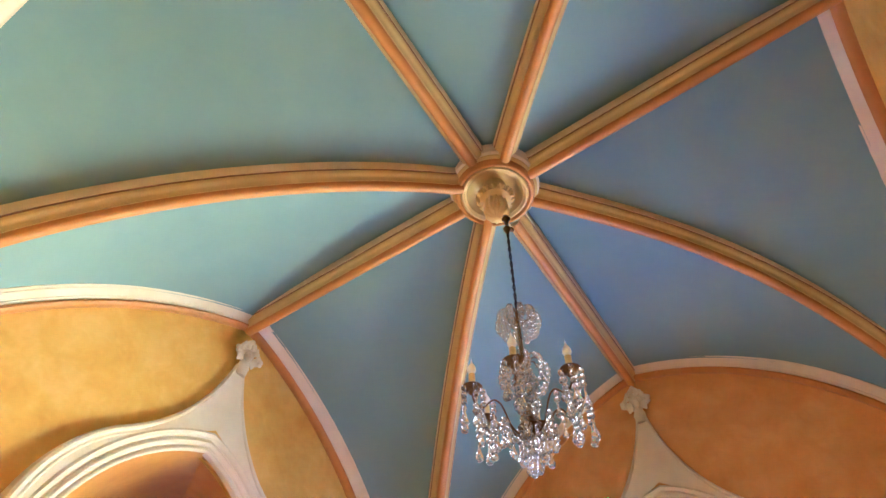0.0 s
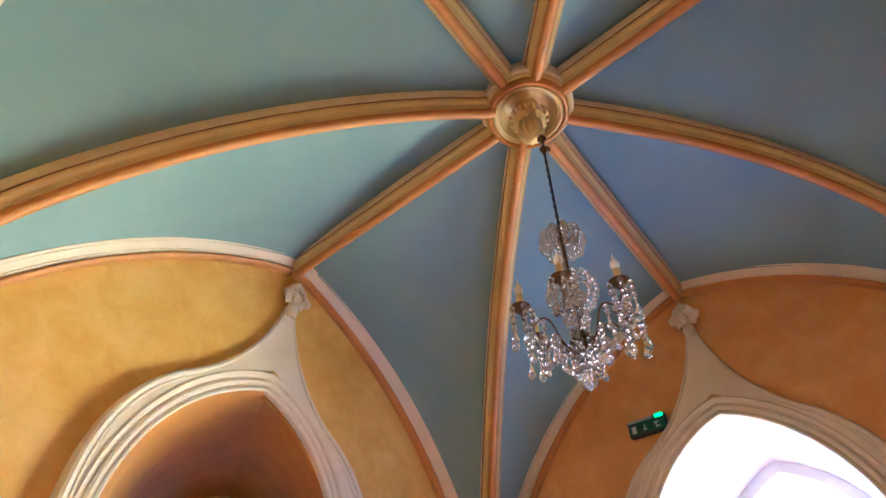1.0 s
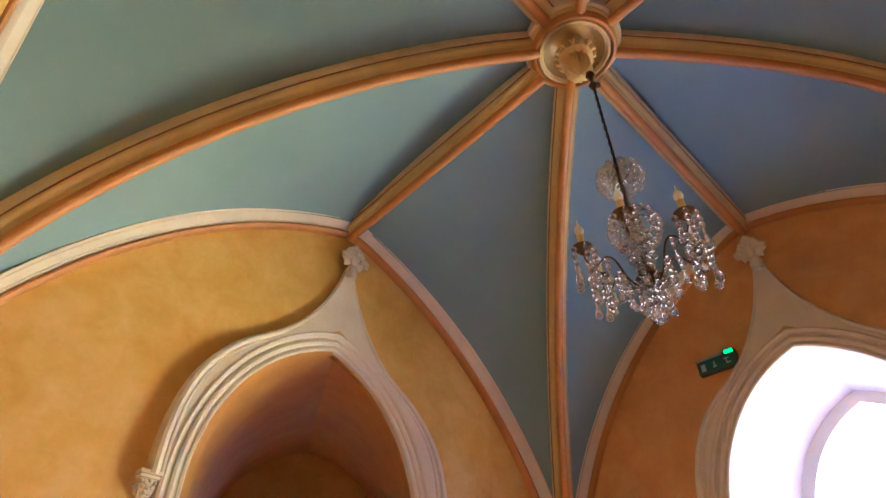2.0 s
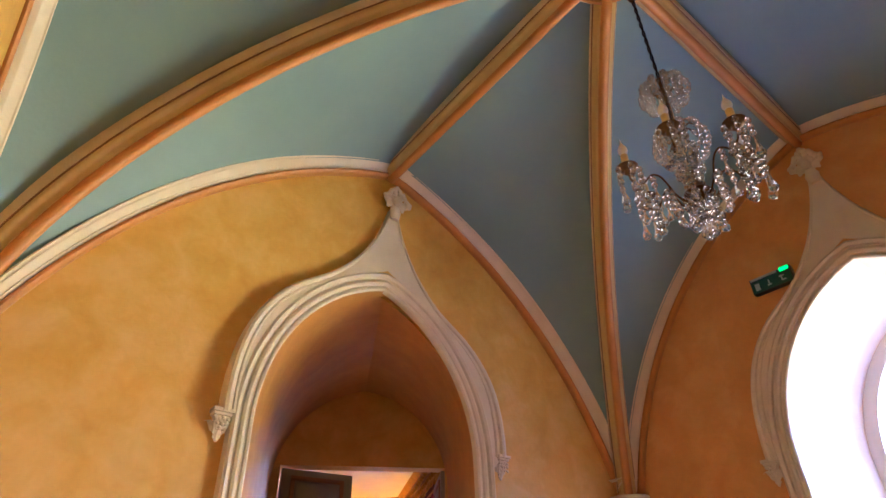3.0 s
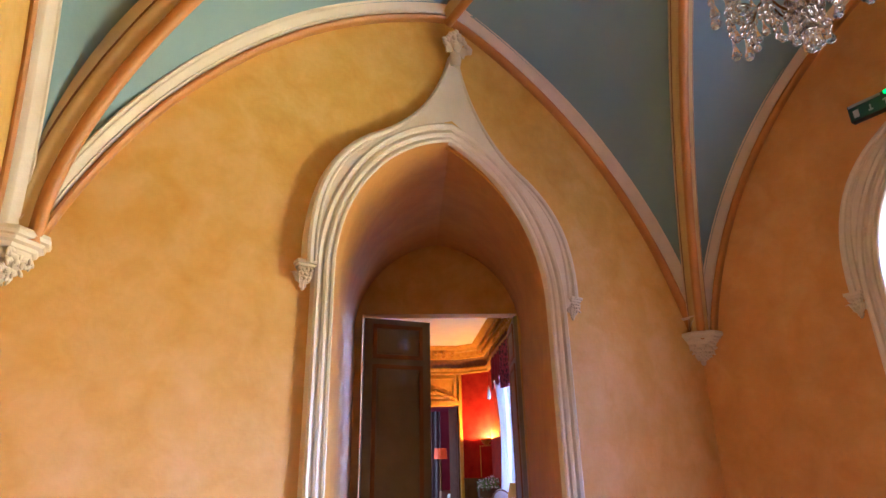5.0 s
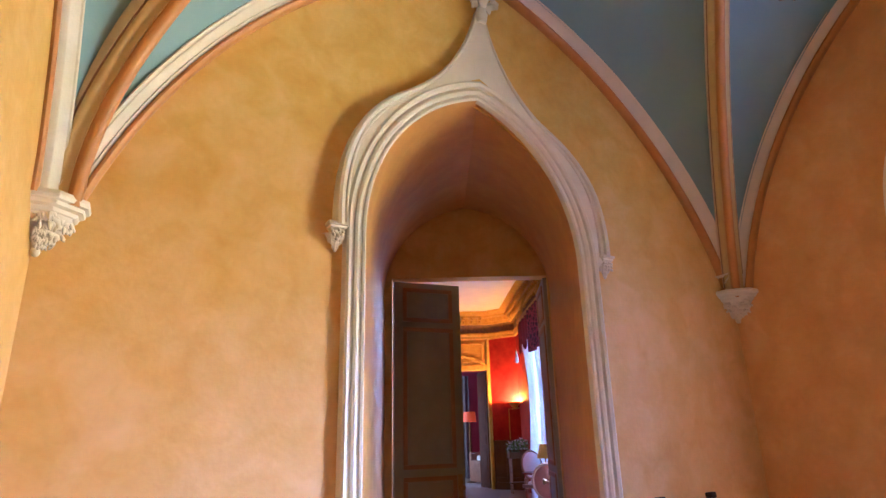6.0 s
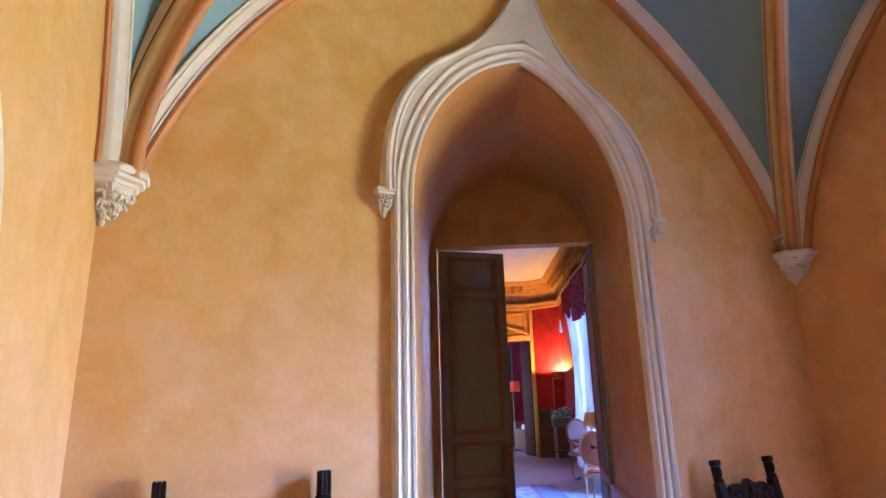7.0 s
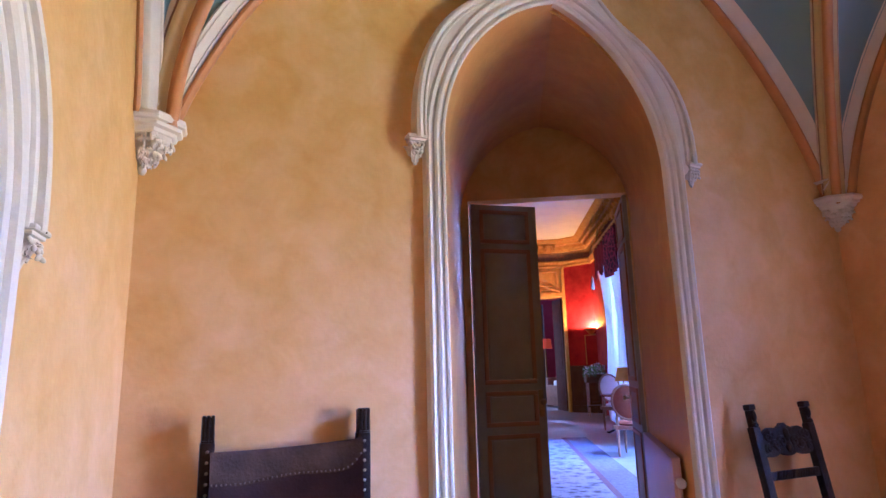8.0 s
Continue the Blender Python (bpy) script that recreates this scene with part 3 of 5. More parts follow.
# ---- corner corbels ----
def corner_corbel(key, sx, sy, dz):
    """A half-octagon moulded cap on leaf carving that runs out to a point in the corner."""
    cx, cy = CORNERS[key]
    k = 0.74 if cx < 0 else 0.85
    m = Matrix.Translation((cx, cy, dz)) @ Matrix.Diagonal((sx * k, sy * k, 1, 1))
    if cx < 0:
        m[0][1] = SKEW * sy * k
    ob = thing("corner_corbel", "cream carved leaf corbel carrying the vault ribs in the corner", "corbel", m, "corner corbels", "structure")
    bm = bmesh.new()

    def ring(r, c, z):
        return [bm.verts.new((x, y, z)) for x, y in ((-0.01, -0.01), (r, -0.01), (r, c), (c, r), (-0.01, r))]

    prev = None
    for r, c, z in ((0.150, 0.070, 2.345), (0.205, 0.095, 2.345), (0.210, 0.098, 2.330), (0.205, 0.095, 2.318), (0.190, 0.088, 2.314), (0.186, 0.086, 2.302), (0.166, 0.076, 2.296), (0.160, 0.074, 2.284), (0.148, 0.068, 2.278), (0.10, 0.05, 2.278)):
        cur = ring(r, c, z)
        if prev:
            for i in range(5):
                bm.faces.new((prev[i], prev[(i + 1) % 5], cur[(i + 1) % 5], cur[i]))
        else:
            bm.faces.new(cur)
        prev = cur
    bm.faces.new(prev[::-1])
    part("cap", bm, CREAM, ob)
    bm = bmesh.new()
    prev = None
    for r, c, z in ((0.150, 0.078, 2.285), (0.128, 0.066, 2.252), (0.088, 0.048, 2.218), (0.046, 0.028, 2.190), (0.018, 0.012, 2.168)):
        cur = ring(r, c, z)
        if prev:
            for i in range(5):
                bm.faces.new((prev[i], prev[(i + 1) % 5], cur[(i + 1) % 5], cur[i]))
        prev = cur
    bm.faces.new(prev[::-1])
    for z, r, n, w, h, d in ((2.168, 0.026, 3, 0.024, 0.046, 0.024), (2.188, 0.060, 4, 0.030, 0.054, 0.030), (2.220, 0.100, 5, 0.036, 0.060, 0.034)):
        for i in range(n):
            a = radians(6 + 78 * (i + 0.5) / n)
            acanthus(bm, pose(r * math.cos(a), r * math.sin(a), z) @ pose(0, 0, 0, 14, 0, math.degrees(a) + 90), w, h, d)
    rnd = random.Random(7)
    for z, r, n, size in ((2.268, 0.150, 9, 0.019), (2.246, 0.136, 8, 0.020), (2.222, 0.108, 7, 0.019), (2.200, 0.080, 5, 0.018), (2.180, 0.048, 3, 0.016)):
        for i in range(n):
            a = radians(4 + 82 * (i + 0.5) / n)
            k = r * (0.92 + 0.20 * rnd.random())
            f = pose(k * math.cos(a), k * math.sin(a), z + rnd.uniform(-0.010, 0.010), 0, 0, math.degrees(a)) @ pose(0, 0, 0, rnd.uniform(-70, 70), rnd.uniform(-40, 40), 0)
            for da in (-1, 0, 1):  # a three-lobed leaf
                leaf_blob(bm, f @ pose(0, 0.45 * size * da, 0.25 * size * (1 - abs(da)), 32 * da, 0, 0), size * 0.42, size * 0.40, size * rnd.uniform(0.65, 0.95))
    leaf_blob(bm, pose(0.020, 0.020, 2.164), 0.020, 0.020, 0.018)
    part("leaf_carving", bm, CREAM, ob, "cream carved foliage")
    return ob


for key, sx, sy in (("ar", -1, -1), ("al", 1, -1), ("br", -1, 1), ("cl", 1, 1)):
    corner_corbel(key, sx, sy, -0.05 if key == "al" else -0.005)

# ---- boss in the middle of the vault ----
boss = thing("vault_boss", "cream carved plaster boss in a red-brown ring", "ceiling boss", pose(0, YB, 0), kind="structure")
bm = lathe([(0.10, 4.275), (0.205, 4.275), (0.212, 4.19), (0.208, 4.165), (0.198, 4.150), (0.188, 4.148), (0.181, 4.156), (0.179, 4.17), (0.179, 4.27), (0.10, 4.27)], seg=48)
part("ring", bm, RIB_RED, boss, "red-brown painted ring")
bm = lathe([(0.02, 4.262), (0.1785, 4.258), (0.1785, 4.165), (0.172, 4.154), (0.163, 4.154), (0.156, 4.164), (0.150, 4.166), (0.144, 4.186), (0.132, 4.205), (0.116, 4.228), (0.100, 4.238), (0.06, 4.242), (0.03, 4.244)], seg=48)
part("dish", bm, RIB_OCHRE, boss)
bm = lathe([(0.02, 4.245), (0.060, 4.24), (0.062, 4.14), (0.080, 4.12), (0.082, 4.11), (0.066, 4.10), (0.056, 4.09), (0.061, 4.045), (0.061, 4.010), (0.052, 3.990), (0.030, 3.978), (0.012, 3.965)], seg=72)
for v in bm.verts:  # fluted sides
    r = math.hypot(v.co.x, v.co.y)
    if v.co.z < 4.095 and r > 0.02:
        k = 1 + 0.07 * math.cos(12 * math.atan2(v.co.y, v.co.x))
        v.co.x, v.co.y = v.co.x * k, v.co.y * k
part("pendant_knob", bm, RIB_OCHRE, boss, "yellow-cream fluted pendant knob")
for i in range(14):
    a = math.tau * i / 14
    bm = bmesh.new()
    f = pose(0.088 * math.cos(a), 0.088 * math.sin(a), 4.125, 0, -35, math.degrees(a))
    leaf_blob(bm, f, 0.016, 0.011, 0.007)
    leaf_blob(bm, f @ pose(0.010, 0.009, 0.002), 0.008, 0.007, 0.006)
    leaf_blob(bm, f @ pose(0.010, -0.009, 0.002), 0.008, 0.007, 0.006)
    part("leaf", bm, RIB_OCHRE, boss)
# the flat webs between the ribs round the ring
for r, zz, mat, nm in ((0.224, 4.196, RIB_OCHRE, "collar"), (0.237, 4.214, CREAM, "collar_edge")):
    fr = []
    for i in range(65):
        a = math.tau * i / 64
        fr.append((Vector((r * math.cos(a), r * math.sin(a), zz)), Vector((math.cos(a), math.sin(a), 0)), Vector((0, 0, 1))))
    part(nm, add_sweep(bmesh.new(), fr, [(-0.05, -0.018), (-0.020, -0.016), (-0.008, -0.008), (0.0, 0.0), (0.002, 0.03), (0.002, 0.07)]), mat, boss)

# ---- the things ----

GLASS, gt, gp = nodes_of("cut crystal")
gp.inputs["Base Color"].default_value = (0.97, 0.97, 0.98, 1)
gp.inputs["Transmission Weight"].default_value, gp.inputs["Roughness"].default_value, gp.inputs["IOR"].default_value = 0.92, 0.01, 1.58
BULB = mottled("frosted white glass", (0.90, 0.89, 0.87), (0.93, 0.92, 0.90), 20, 0.25, 0.02, 80)
WAX = mottled("yellowed candle tube", (0.55, 0.38, 0.14), (0.68, 0.50, 0.22), 25, 0.5, 0.05, 90)
DARK_BRASS = mottled("dark bronze", (0.09, 0.045, 0.018), (0.17, 0.09, 0.035), 40, 0.38, 0.1, 90, metal=1.0)

# -- chandelier --
CH_TOP, CH_ARM = 3.320, 2.902
chandelier = thing("chandelier", "six-armed bronze chandelier with candle bulbs and crystal drops", "chandelier", pose(0.018, YB - 0.038, 0))
bm = bmesh.new()
for ph in (0, math.pi):
    twist = [Vector((0.0038 * math.cos(i * 0.55 + ph), 0.0038 * math.sin(i * 0.55 + ph), 3.86 - (3.86 - CH_TOP) * i / 60)) for i in range(61)]
    add_sweep(bm, tube_frames(twist), circle(0.0036, 6), True)
part("twisted_cord", bm, DARK_WOOD, chandelier, "dark twisted hanging cord")
bm = lathe([(0.003, 3.975), (0.016, 3.97), (0.022, 3.950), (0.010, 3.935), (0.010, 3.89), (0.020, 3.875), (0.014, 3.855), (0.003, 3.835)], seg=14)
leaf_blob(bm, pose(0.022, -0.014, 3.885), 0.014, 0.012, 0.014)
part("ceiling_hook", bm, DARK_BRASS, chandelier, "brass ceiling hook")
bm = lathe([(0.003, CH_TOP + 0.02), (0.010, CH_TOP), (0.005, CH_TOP - 0.012), (0.005, 3.05), (0.006, 2.90), (0.012, 2.83), (0.030, 2.80), (0.034, 2.78), (0.020, 2.76), (0.006, 2.73)], seg=14)
part("stem", bm, DARK_BRASS, chandelier)
prof, z = [(0.006, CH_TOP - 0.03)], CH_TOP - 0.03
for r in (0.010, 0.016, 0.013, 0.011, 0.015, 0.012, 0.018, 0.024, 0.019, 0.015, 0.023, 0.027, 0.019, 0.014, 0.020, 0.017):
    prof += [(r * 0.75, z - r * 0.40), (r, z - r), (r * 0.75, z - r * 1.60), (0.0075, z - r * 2)]
    z -= 2 * r
part("stem_crystal", lathe(prof, seg=9), GLASS, chandelier, "clear cut crystal stem balls")


def drop_bm(length, r):
    """A bead chain and a pear-shaped cut drop in one turned piece, hanging down from the origin."""
    k = max(0.050, length * 0.50)
    prof = [(0.0008, 0.0)]
    z, n = -0.004, max(1, round((length - k) / 0.030))
    step = (length - k - 0.004) / n
    for i in range(n):
        rr = min(0.0112, step * 0.46)
        prof += [(0.0012, z), (rr * 0.8, z - step * 0.22), (rr, z - step * 0.5), (rr * 0.8, z - step * 0.78)]
        z -= step
    prof += [(0.0012, z), (r * 0.26, z - 0.06 * k), (r * 0.30, z - 0.36 * k), (r * 0.66, z - 0.62 * k), (r, z - 0.81 * k), (r * 0.72, z - 0.95 * k), (0.001, z - k)]
    return lathe(prof, seg=8)


def string_bm(n, r):
    """A short string of cut beads in one turned piece."""
    prof, z = [(0.0008, 0.0)], -0.001
    for i in range(n):
        rr = r * (1.0 - 0.05 * i)
        prof += [(0.0012, z), (rr * 0.8, z - rr * 0.5), (rr, z - rr), (rr * 0.8, z - rr * 1.5)]
        z -= 2 * rr + 0.002
    return lathe(prof + [(0.001, z)], seg=7)


def loop_bm(n, r, reach, fall):
    """A string of cut beads that bows outwards (local x) and comes back in at its foot."""
    pts, sizes = [], []
    for i in range(n * 6 + 1):
        a = radians(14 + 158 * i / (n * 6))
        f = 2 * (i % 6) / 6 - 1
        pts.append(Vector((reach * math.sin(a), 0, -fall * 0.5 * (1 - math.cos(a)))))
        sizes.append(r * (0.85 + 0.3 * math.sin(a)) * max(0.12, math.sqrt(1 - f * f)))
    fr = [(p, u * k, v * k) for (p, u, v), k in zip(tube_frames(pts), sizes)]
    return add_sweep(bmesh.new(), fr, circle(1.0, 7), True)


def data_of(b, material):
    ob = mesh_object("crystal_drop", b, material)
    me = ob.data
    bpy.data.objects.remove(ob)
    return me


DROP_LONG = data_of(drop_bm(0.132, 0.0150), GLASS)
DROP_EXTRA = data_of(drop_bm(0.168, 0.0160), GLASS)
DROP_SHORT = data_of(drop_bm(0.112, 0.0140), GLASS)
STRING = data_of(string_bm(4, 0.0125), GLASS)
COLUMN = data_of(string_bm(7, 0.0130), GLASS)
LOOP = data_of(loop_bm(7, 0.0102, 0.044, 0.118), GLASS)
LOOP_LONG = data_of(loop_bm(8, 0.0102, 0.046, 0.142), GLASS)


def hang(me, parent, place, turn=0.0, name="crystal_drop"):
    ob = new(name, me)
    ob.parent = parent
    ob.matrix_local = Matrix.Translation(place) @ pose(0, 0, 0, 0, 0, turn)
    return ob


# crown of bead strings
bm = bmesh.new()
add_sweep(bm, tube_frames([Vector((0.045 * math.cos(a), 0.045 * math.sin(a), CH_TOP - 0.02)) for a in [math.tau * i / 24 for i in range(25)]]), circle(0.004, 6), True)
for i in range(10):
    a = math.tau * i / 10
    c = [Vector((r * math.cos(a), r * math.sin(a), z)) for r, z in ((0.008, 3.275), (0.020, 3.305), (0.034, 3.326), (0.048, 3.330), (0.055, 3.318))]
    add_sweep(bm, tube_frames(c), circle(0.0022, 5), True)
crown = part("crown", bm, DARK_BRASS, chandelier, "small bronze crown hung with bead strings")
for i in range(10):
    a = math.tau * i / 10
    hang(LOOP, crown, (0.042 * math.cos(a), 0.042 * math.sin(a), 3.318), math.degrees(a), "crystal_string")
    hang(STRING, crown, (0.056 * math.cos(a), 0.056 * math.sin(a), 3.316), math.degrees(a), "crystal_string")
# middle canopy
bm = bmesh.new()
for i in range(10):
    a = math.tau * i / 10
    c = [Vector((r * math.cos(a), r * math.sin(a), z)) for r, z in ((0.008, 3.040), (0.024, 3.062), (0.036, 3.076), (0.048, 3.079), (0.055, 3.070))]
    add_sweep(bm, tube_frames(c), circle(0.0026, 5), True)
canopy = part("canopy", bm, DARK_BRASS, chandelier, "bronze canopy hung with long crystal strings")
for i in range(10):
    a = math.tau * i / 10
    hang(LOOP_LONG, canopy, (0.044 * math.cos(a), 0.044 * math.sin(a), 3.070), math.degrees(a), "crystal_string")
    a += math.tau / 20
    hang(DROP_LONG, canopy, (0.038 * math.cos(a), 0.038 * math.sin(a), 2.990), i * 25)

for i in range(7):
    a = math.tau * i / 7
    hang(COLUMN, canopy, (0.030 * math.cos(a), 0.026 * math.sin(a), 2.955), i * 25, "crystal_string")

DISH = data_of(lathe([(0.004, -0.020), (0.012, -0.016), (0.014, -0.006), (0.026, 0.0), (0.036, 0.007), (0.038, 0.010), (0.026, 0.006), (0.012, 0.006), (0.010, 0.012), (0.004, 0.012)], seg=18), DARK_BRASS)
TUBE = data_of(lathe([(0.004, 0.010), (0.0125, 0.010), (0.0125, 0.066), (0.010, 0.069), (0.004, 0.069)], seg=14), WAX)
FLAME = data_of(lathe([(0.006, 0.067), (0.011, 0.071), (0.0172, 0.084), (0.0168, 0.095), (0.0115, 0.107), (0.0052, 0.118), (0.0028, 0.130), (0.0005, 0.142)], seg=14), BULB)
CH_R = 0.204
for i in range(6):
    ang = radians(195 + 60 * i)
    d = Vector((math.cos(ang), math.sin(ang), 0))
    ctrl = [(0.022, 2.745), (0.050, 2.752), (0.075, 2.785), (0.092, 2.832), (0.108, 2.862), (0.130, 2.872), (0.150, 2.858), (0.168, 2.838), (0.190, 2.838), (0.207, 2.856), (0.212, 2.892)]
    pts = [d * (r * CH_R / 0.212) + Vector((0, 0, z)) for r, z in ctrl]
    fine = []
    for k in range(len(pts) - 1):
        p0, p1, p2, p3 = pts[max(k - 1, 0)], pts[k], pts[k + 1], pts[min(k + 2, len(pts) - 1)]
        for q in range(4):
            t = q / 4
            fine.append(0.5 * (2 * p1 + (p2 - p0) * t + (2 * p0 - 5 * p1 + 4 * p2 - p3) * t * t + (3 * p1 - p0 - 3 * p2 + p3) * t ** 3))
    fine.append(pts[-1])
    arm = part("arm", add_sweep(bmesh.new(), tube_frames(fine), circle(0.0037, 6), True), DARK_BRASS, chandelier)
    at = d * CH_R + Vector((0, 0, CH_ARM))
    hang(DISH, arm, at, 0, "drip_dish")
    hang(TUBE, arm, at, 0, "candle_tube")
    hang(FLAME, arm, at, 0, "flame_bulb")
    for k in range(5):
        a = math.tau * (k + 0.3) / 5 + ang
        hang(DROP_LONG if k % 2 else DROP_EXTRA, arm, at + Vector((0.037 * math.cos(a), 0.037 * math.sin(a), 0.008)), k * 37)
    # along the curve of the arm
    for r, z in ((0.085, 2.805), (0.135, 2.868), (0.180, 2.838)):
        hang(DROP_SHORT, arm, d * (r * 0.96) + Vector((0, 0, z)), r * 900)
        if r != 0.135:
            hang(STRING, arm, d * (r * 0.96 + 0.012) + Vector((0, 0, z + 0.004)), r * 500, "crystal_string")
# lowest cluster
bm = lathe([(0.004, 2.79), (0.040, 2.785), (0.044, 2.778), (0.02, 2.765), (0.004, 2.755)], seg=20)
base = part("base_plate", bm, DARK_BRASS, chandelier)
for i in range(9):
    a = math.tau * i / 9
    hang(DROP_LONG, base, (0.043 * math.cos(a), 0.043 * math.sin(a), 2.778), i * 40)
    if i % 2:
        hang(DROP_SHORT, base, (0.03 * math.cos(a), 0.03 * math.sin(a), 2.77), i * 40)
        hang(DROP_LONG, base, (0.015 * math.cos(a), 0.015 * math.sin(a), 2.733), i * 40)

# -- emergency light on the window wall --
SIGN_BODY = mottled("dark grey plastic", (0.035, 0.040, 0.045), (0.05, 0.055, 0.06), 20, 0.45, 0.05, 90)
SIGN_FACE = mottled("dark green sign face", (0.006, 0.075, 0.055), (0.010, 0.10, 0.075), 15, 0.3, 0.02, 90)
LED, lt, lp = nodes_of("green lamp lens")
lp.inputs["Base Color"].default_value = (0.02, 0.5, 0.15, 1)
lp.inputs["Emission Color"].default_value, lp.inputs["Emission Strength"].default_value = (0.01, 1.0, 0.14, 1), 5.0
sign = thing("emergency_light", "small dark exit light with green lamp and pale pictogram bars", "exit sign", pose(XR, -1.335, 3.32, 0, 0, -90))
part("housing", box(-0.125, 0.125, -0.045, 0.0, 0.0, 0.105, 0.006), SIGN_BODY, sign)
part("face", box(-0.118, 0.118, -0.049, -0.044, 0.004, 0.080, 0.002), SIGN_FACE, sign, "dark green front panel")
part("diffuser", box(-0.118, 0.045, -0.050, -0.043, 0.086, 0.101, 0.002), mottled("grey diffuser", (0.30, 0.33, 0.33), (0.4, 0.42, 0.42), 9, 0.3, 0.02), sign, "grey lamp strip")
part("green_lamp", box(0.062, 0.116, -0.053, -0.043, 0.082, 0.104, 0.005), LED, sign, "lit green lamp lens")
PALE = mottled("pale print", (0.55, 0.60, 0.58), (0.62, 0.66, 0.64), 30, 0.5, 0.02)
for x0, x1, z0, z1 in ((-0.100, -0.072, 0.016, 0.062), (-0.018, -0.010, 0.022, 0.060), (-0.026, -0.002, 0.022, 0.032), (0.058, 0.066, 0.020, 0.058), (0.048, 0.080, 0.048, 0.056), (0.064, 0.086, 0.020, 0.028)):
    part("pictogram_bar", box(x0, x1, -0.0506, -0.0488, z0, z1), PALE, sign)

# -- double door at the passage end --


def door_leaf(name, width, height, m, sgn, label):
    """A panelled leaf hinged on the z axis; it reaches along sgn * x."""
    ob = thing(name, label, "door", m, "double door leaves")
    w = width * sgn
    part("leaf_body", box(min(0, w), max(0, w), -0.018, 0.018, 0.01, height, 0.003), DOOR_GREY, ob)
    mid = w / 2
    hw = width / 2 - 0.075
    for z0, z1 in ((0.14, 0.852), (0.914, 1.194), (1.252, 2.390), (2.440, height - 0.05)):
        for side in (-1, 1):
            y0, y1 = (-0.030, -0.014) if side < 0 else (0.014, 0.030)
            bm = bmesh.new()
            for a0, a1, b0, b1 in ((mid - hw, mid + hw, z0, z0 + 0.034), (mid - hw, mid + hw, z1 - 0.034, z1), (mid - hw, mid - hw + 0.034, z0 + 0.034, z1 - 0.034), (mid + hw - 0.034, mid + hw, z0 + 0.034, z1 - 0.034)):
                add_box(bm, a0, a1, y0, y1, b0, b1, 0.004)
            part("panel_moulding", bm, DOOR_TRIM, ob, "brown painted panel moulding")
        part("panel", box(mid - hw + 0.045, mid + hw - 0.045, -0.023, 0.023, z0 + 0.045, z1 - 0.045, 0.005), DOOR_GREY, ob)
    for z0, z1 in ((0.06, 0.30), (1.02, 1.20), (2.50, 2.74)):
        part("edge_bolt", box(w - 0.003, w + 0.003, -0.009, 0.009, z0, z1, 0.001), BRASS, ob, "aged brass bolt plate in the leaf's edge")
    hx = w - sgn * 0.045
    for side in (-1, 1):
        bm = box(hx - 0.022, hx + 0.022, side * 0.018, side * 0.026, 0.98, 1.20, 0.004)
        plate = part("lock_plate", bm, BRASS, ob, "aged brass lock plate")
        bm = lathe([(0.004, 0), (0.010, 0.004), (0.009, 0.025), (0.020, 0.032), (0.026, 0.046), (0.020, 0.060), (0.004, 0.064)], pose(hx, side * 0.024, 1.10, -90 * side, 0, 0), 14)
        part("knob", bm, BRASS, plate, "brass door knob")
    return ob


door_leaf("door_leaf", 0.605, 2.785, DOOR @ pose(DX0 + 0.012, 0.05, 0, 0, 0, 21), 1, "half-open grey-brown panelled door leaf with brown mouldings")
door_leaf("door_leaf", 0.623, 2.785, DOOR @ pose(DX1 - 0.014, 0.022, 0, 0, 0, -94), -1, "wide-open grey-brown panelled door leaf with brown mouldings")

# -- radiator in the passage --
RAD = mottled("pale pink radiator enamel", (0.58, 0.36, 0.30), (0.63, 0.41, 0.34), 4, 0.35, 0.03, 60)
radiator = thing("radiator", "flat pale pink panel radiator on the passage wall", "radiator", pose(0.771, 0.30, 0.263, 0, 0, 55.15))
part("panel", box(0.0, 1.30, -0.045, 0.0, 0.0, 0.62, 0.010), RAD, radiator)
part("top_rail", box(0.004, 1.296, -0.047, 0.002, 0.612, 0.624, 0.004), RAD, radiator, "rounded top rail")
for x in (0.18, 1.08):
    part("bracket", box(x, x + 0.04, -0.12, -0.043, 0.1, 0.5, 0.004), RAD, radiator)
bm = lathe([(0.004, 0), (0.020, 0.002), (0.025, 0.012), (0.025, 0.048), (0.019, 0.058), (0.004, 0.060)], pose(-0.075, -0.022, 0.515, 0, -90, 0), 16)
part("valve_knob", bm, WHITE, radiator, "white valve knob")
bm = bmesh.new()
add_sweep(bm, tube_frames([Vector((0.01, -0.022, 0.515)), Vector((-0.07, -0.022, 0.515))]), circle(0.012, 8), True)
add_sweep(bm, tube_frames([Vector((-0.045, -0.022, 0.51)), Vector((-0.045, -0.022, 0.2)), Vector((-0.045, -0.022, -0.26))]), circle(0.010, 8), True)
part("pipe", bm, RAD, radiator)


# -- chairs against the door wall --
def turned_leg(z0, z1, r, m=None):
    h = z1 - z0
    prof = [(r * 0.9, z0), (r, z0 + 0.03 * h), (r * 0.6, z0 + 0.08 * h), (r, z0 + 0.16 * h), (r * 0.75, z0 + 0.3 * h), (r, z0 + 0.5 * h), (r * 0.75, z0 + 0.7 * h), (r, z0 + 0.84 * h), (r * 0.6, z0 + 0.92 * h), (r, z0 + 0.97 * h), (r * 0.9, z1)]
    return lathe(prof, m, 14)


SEAM = mottled("brass nail heads", (0.26, 0.20, 0.12), (0.38, 0.30, 0.19), 40, 0.4, 0.02, metal=1.0)


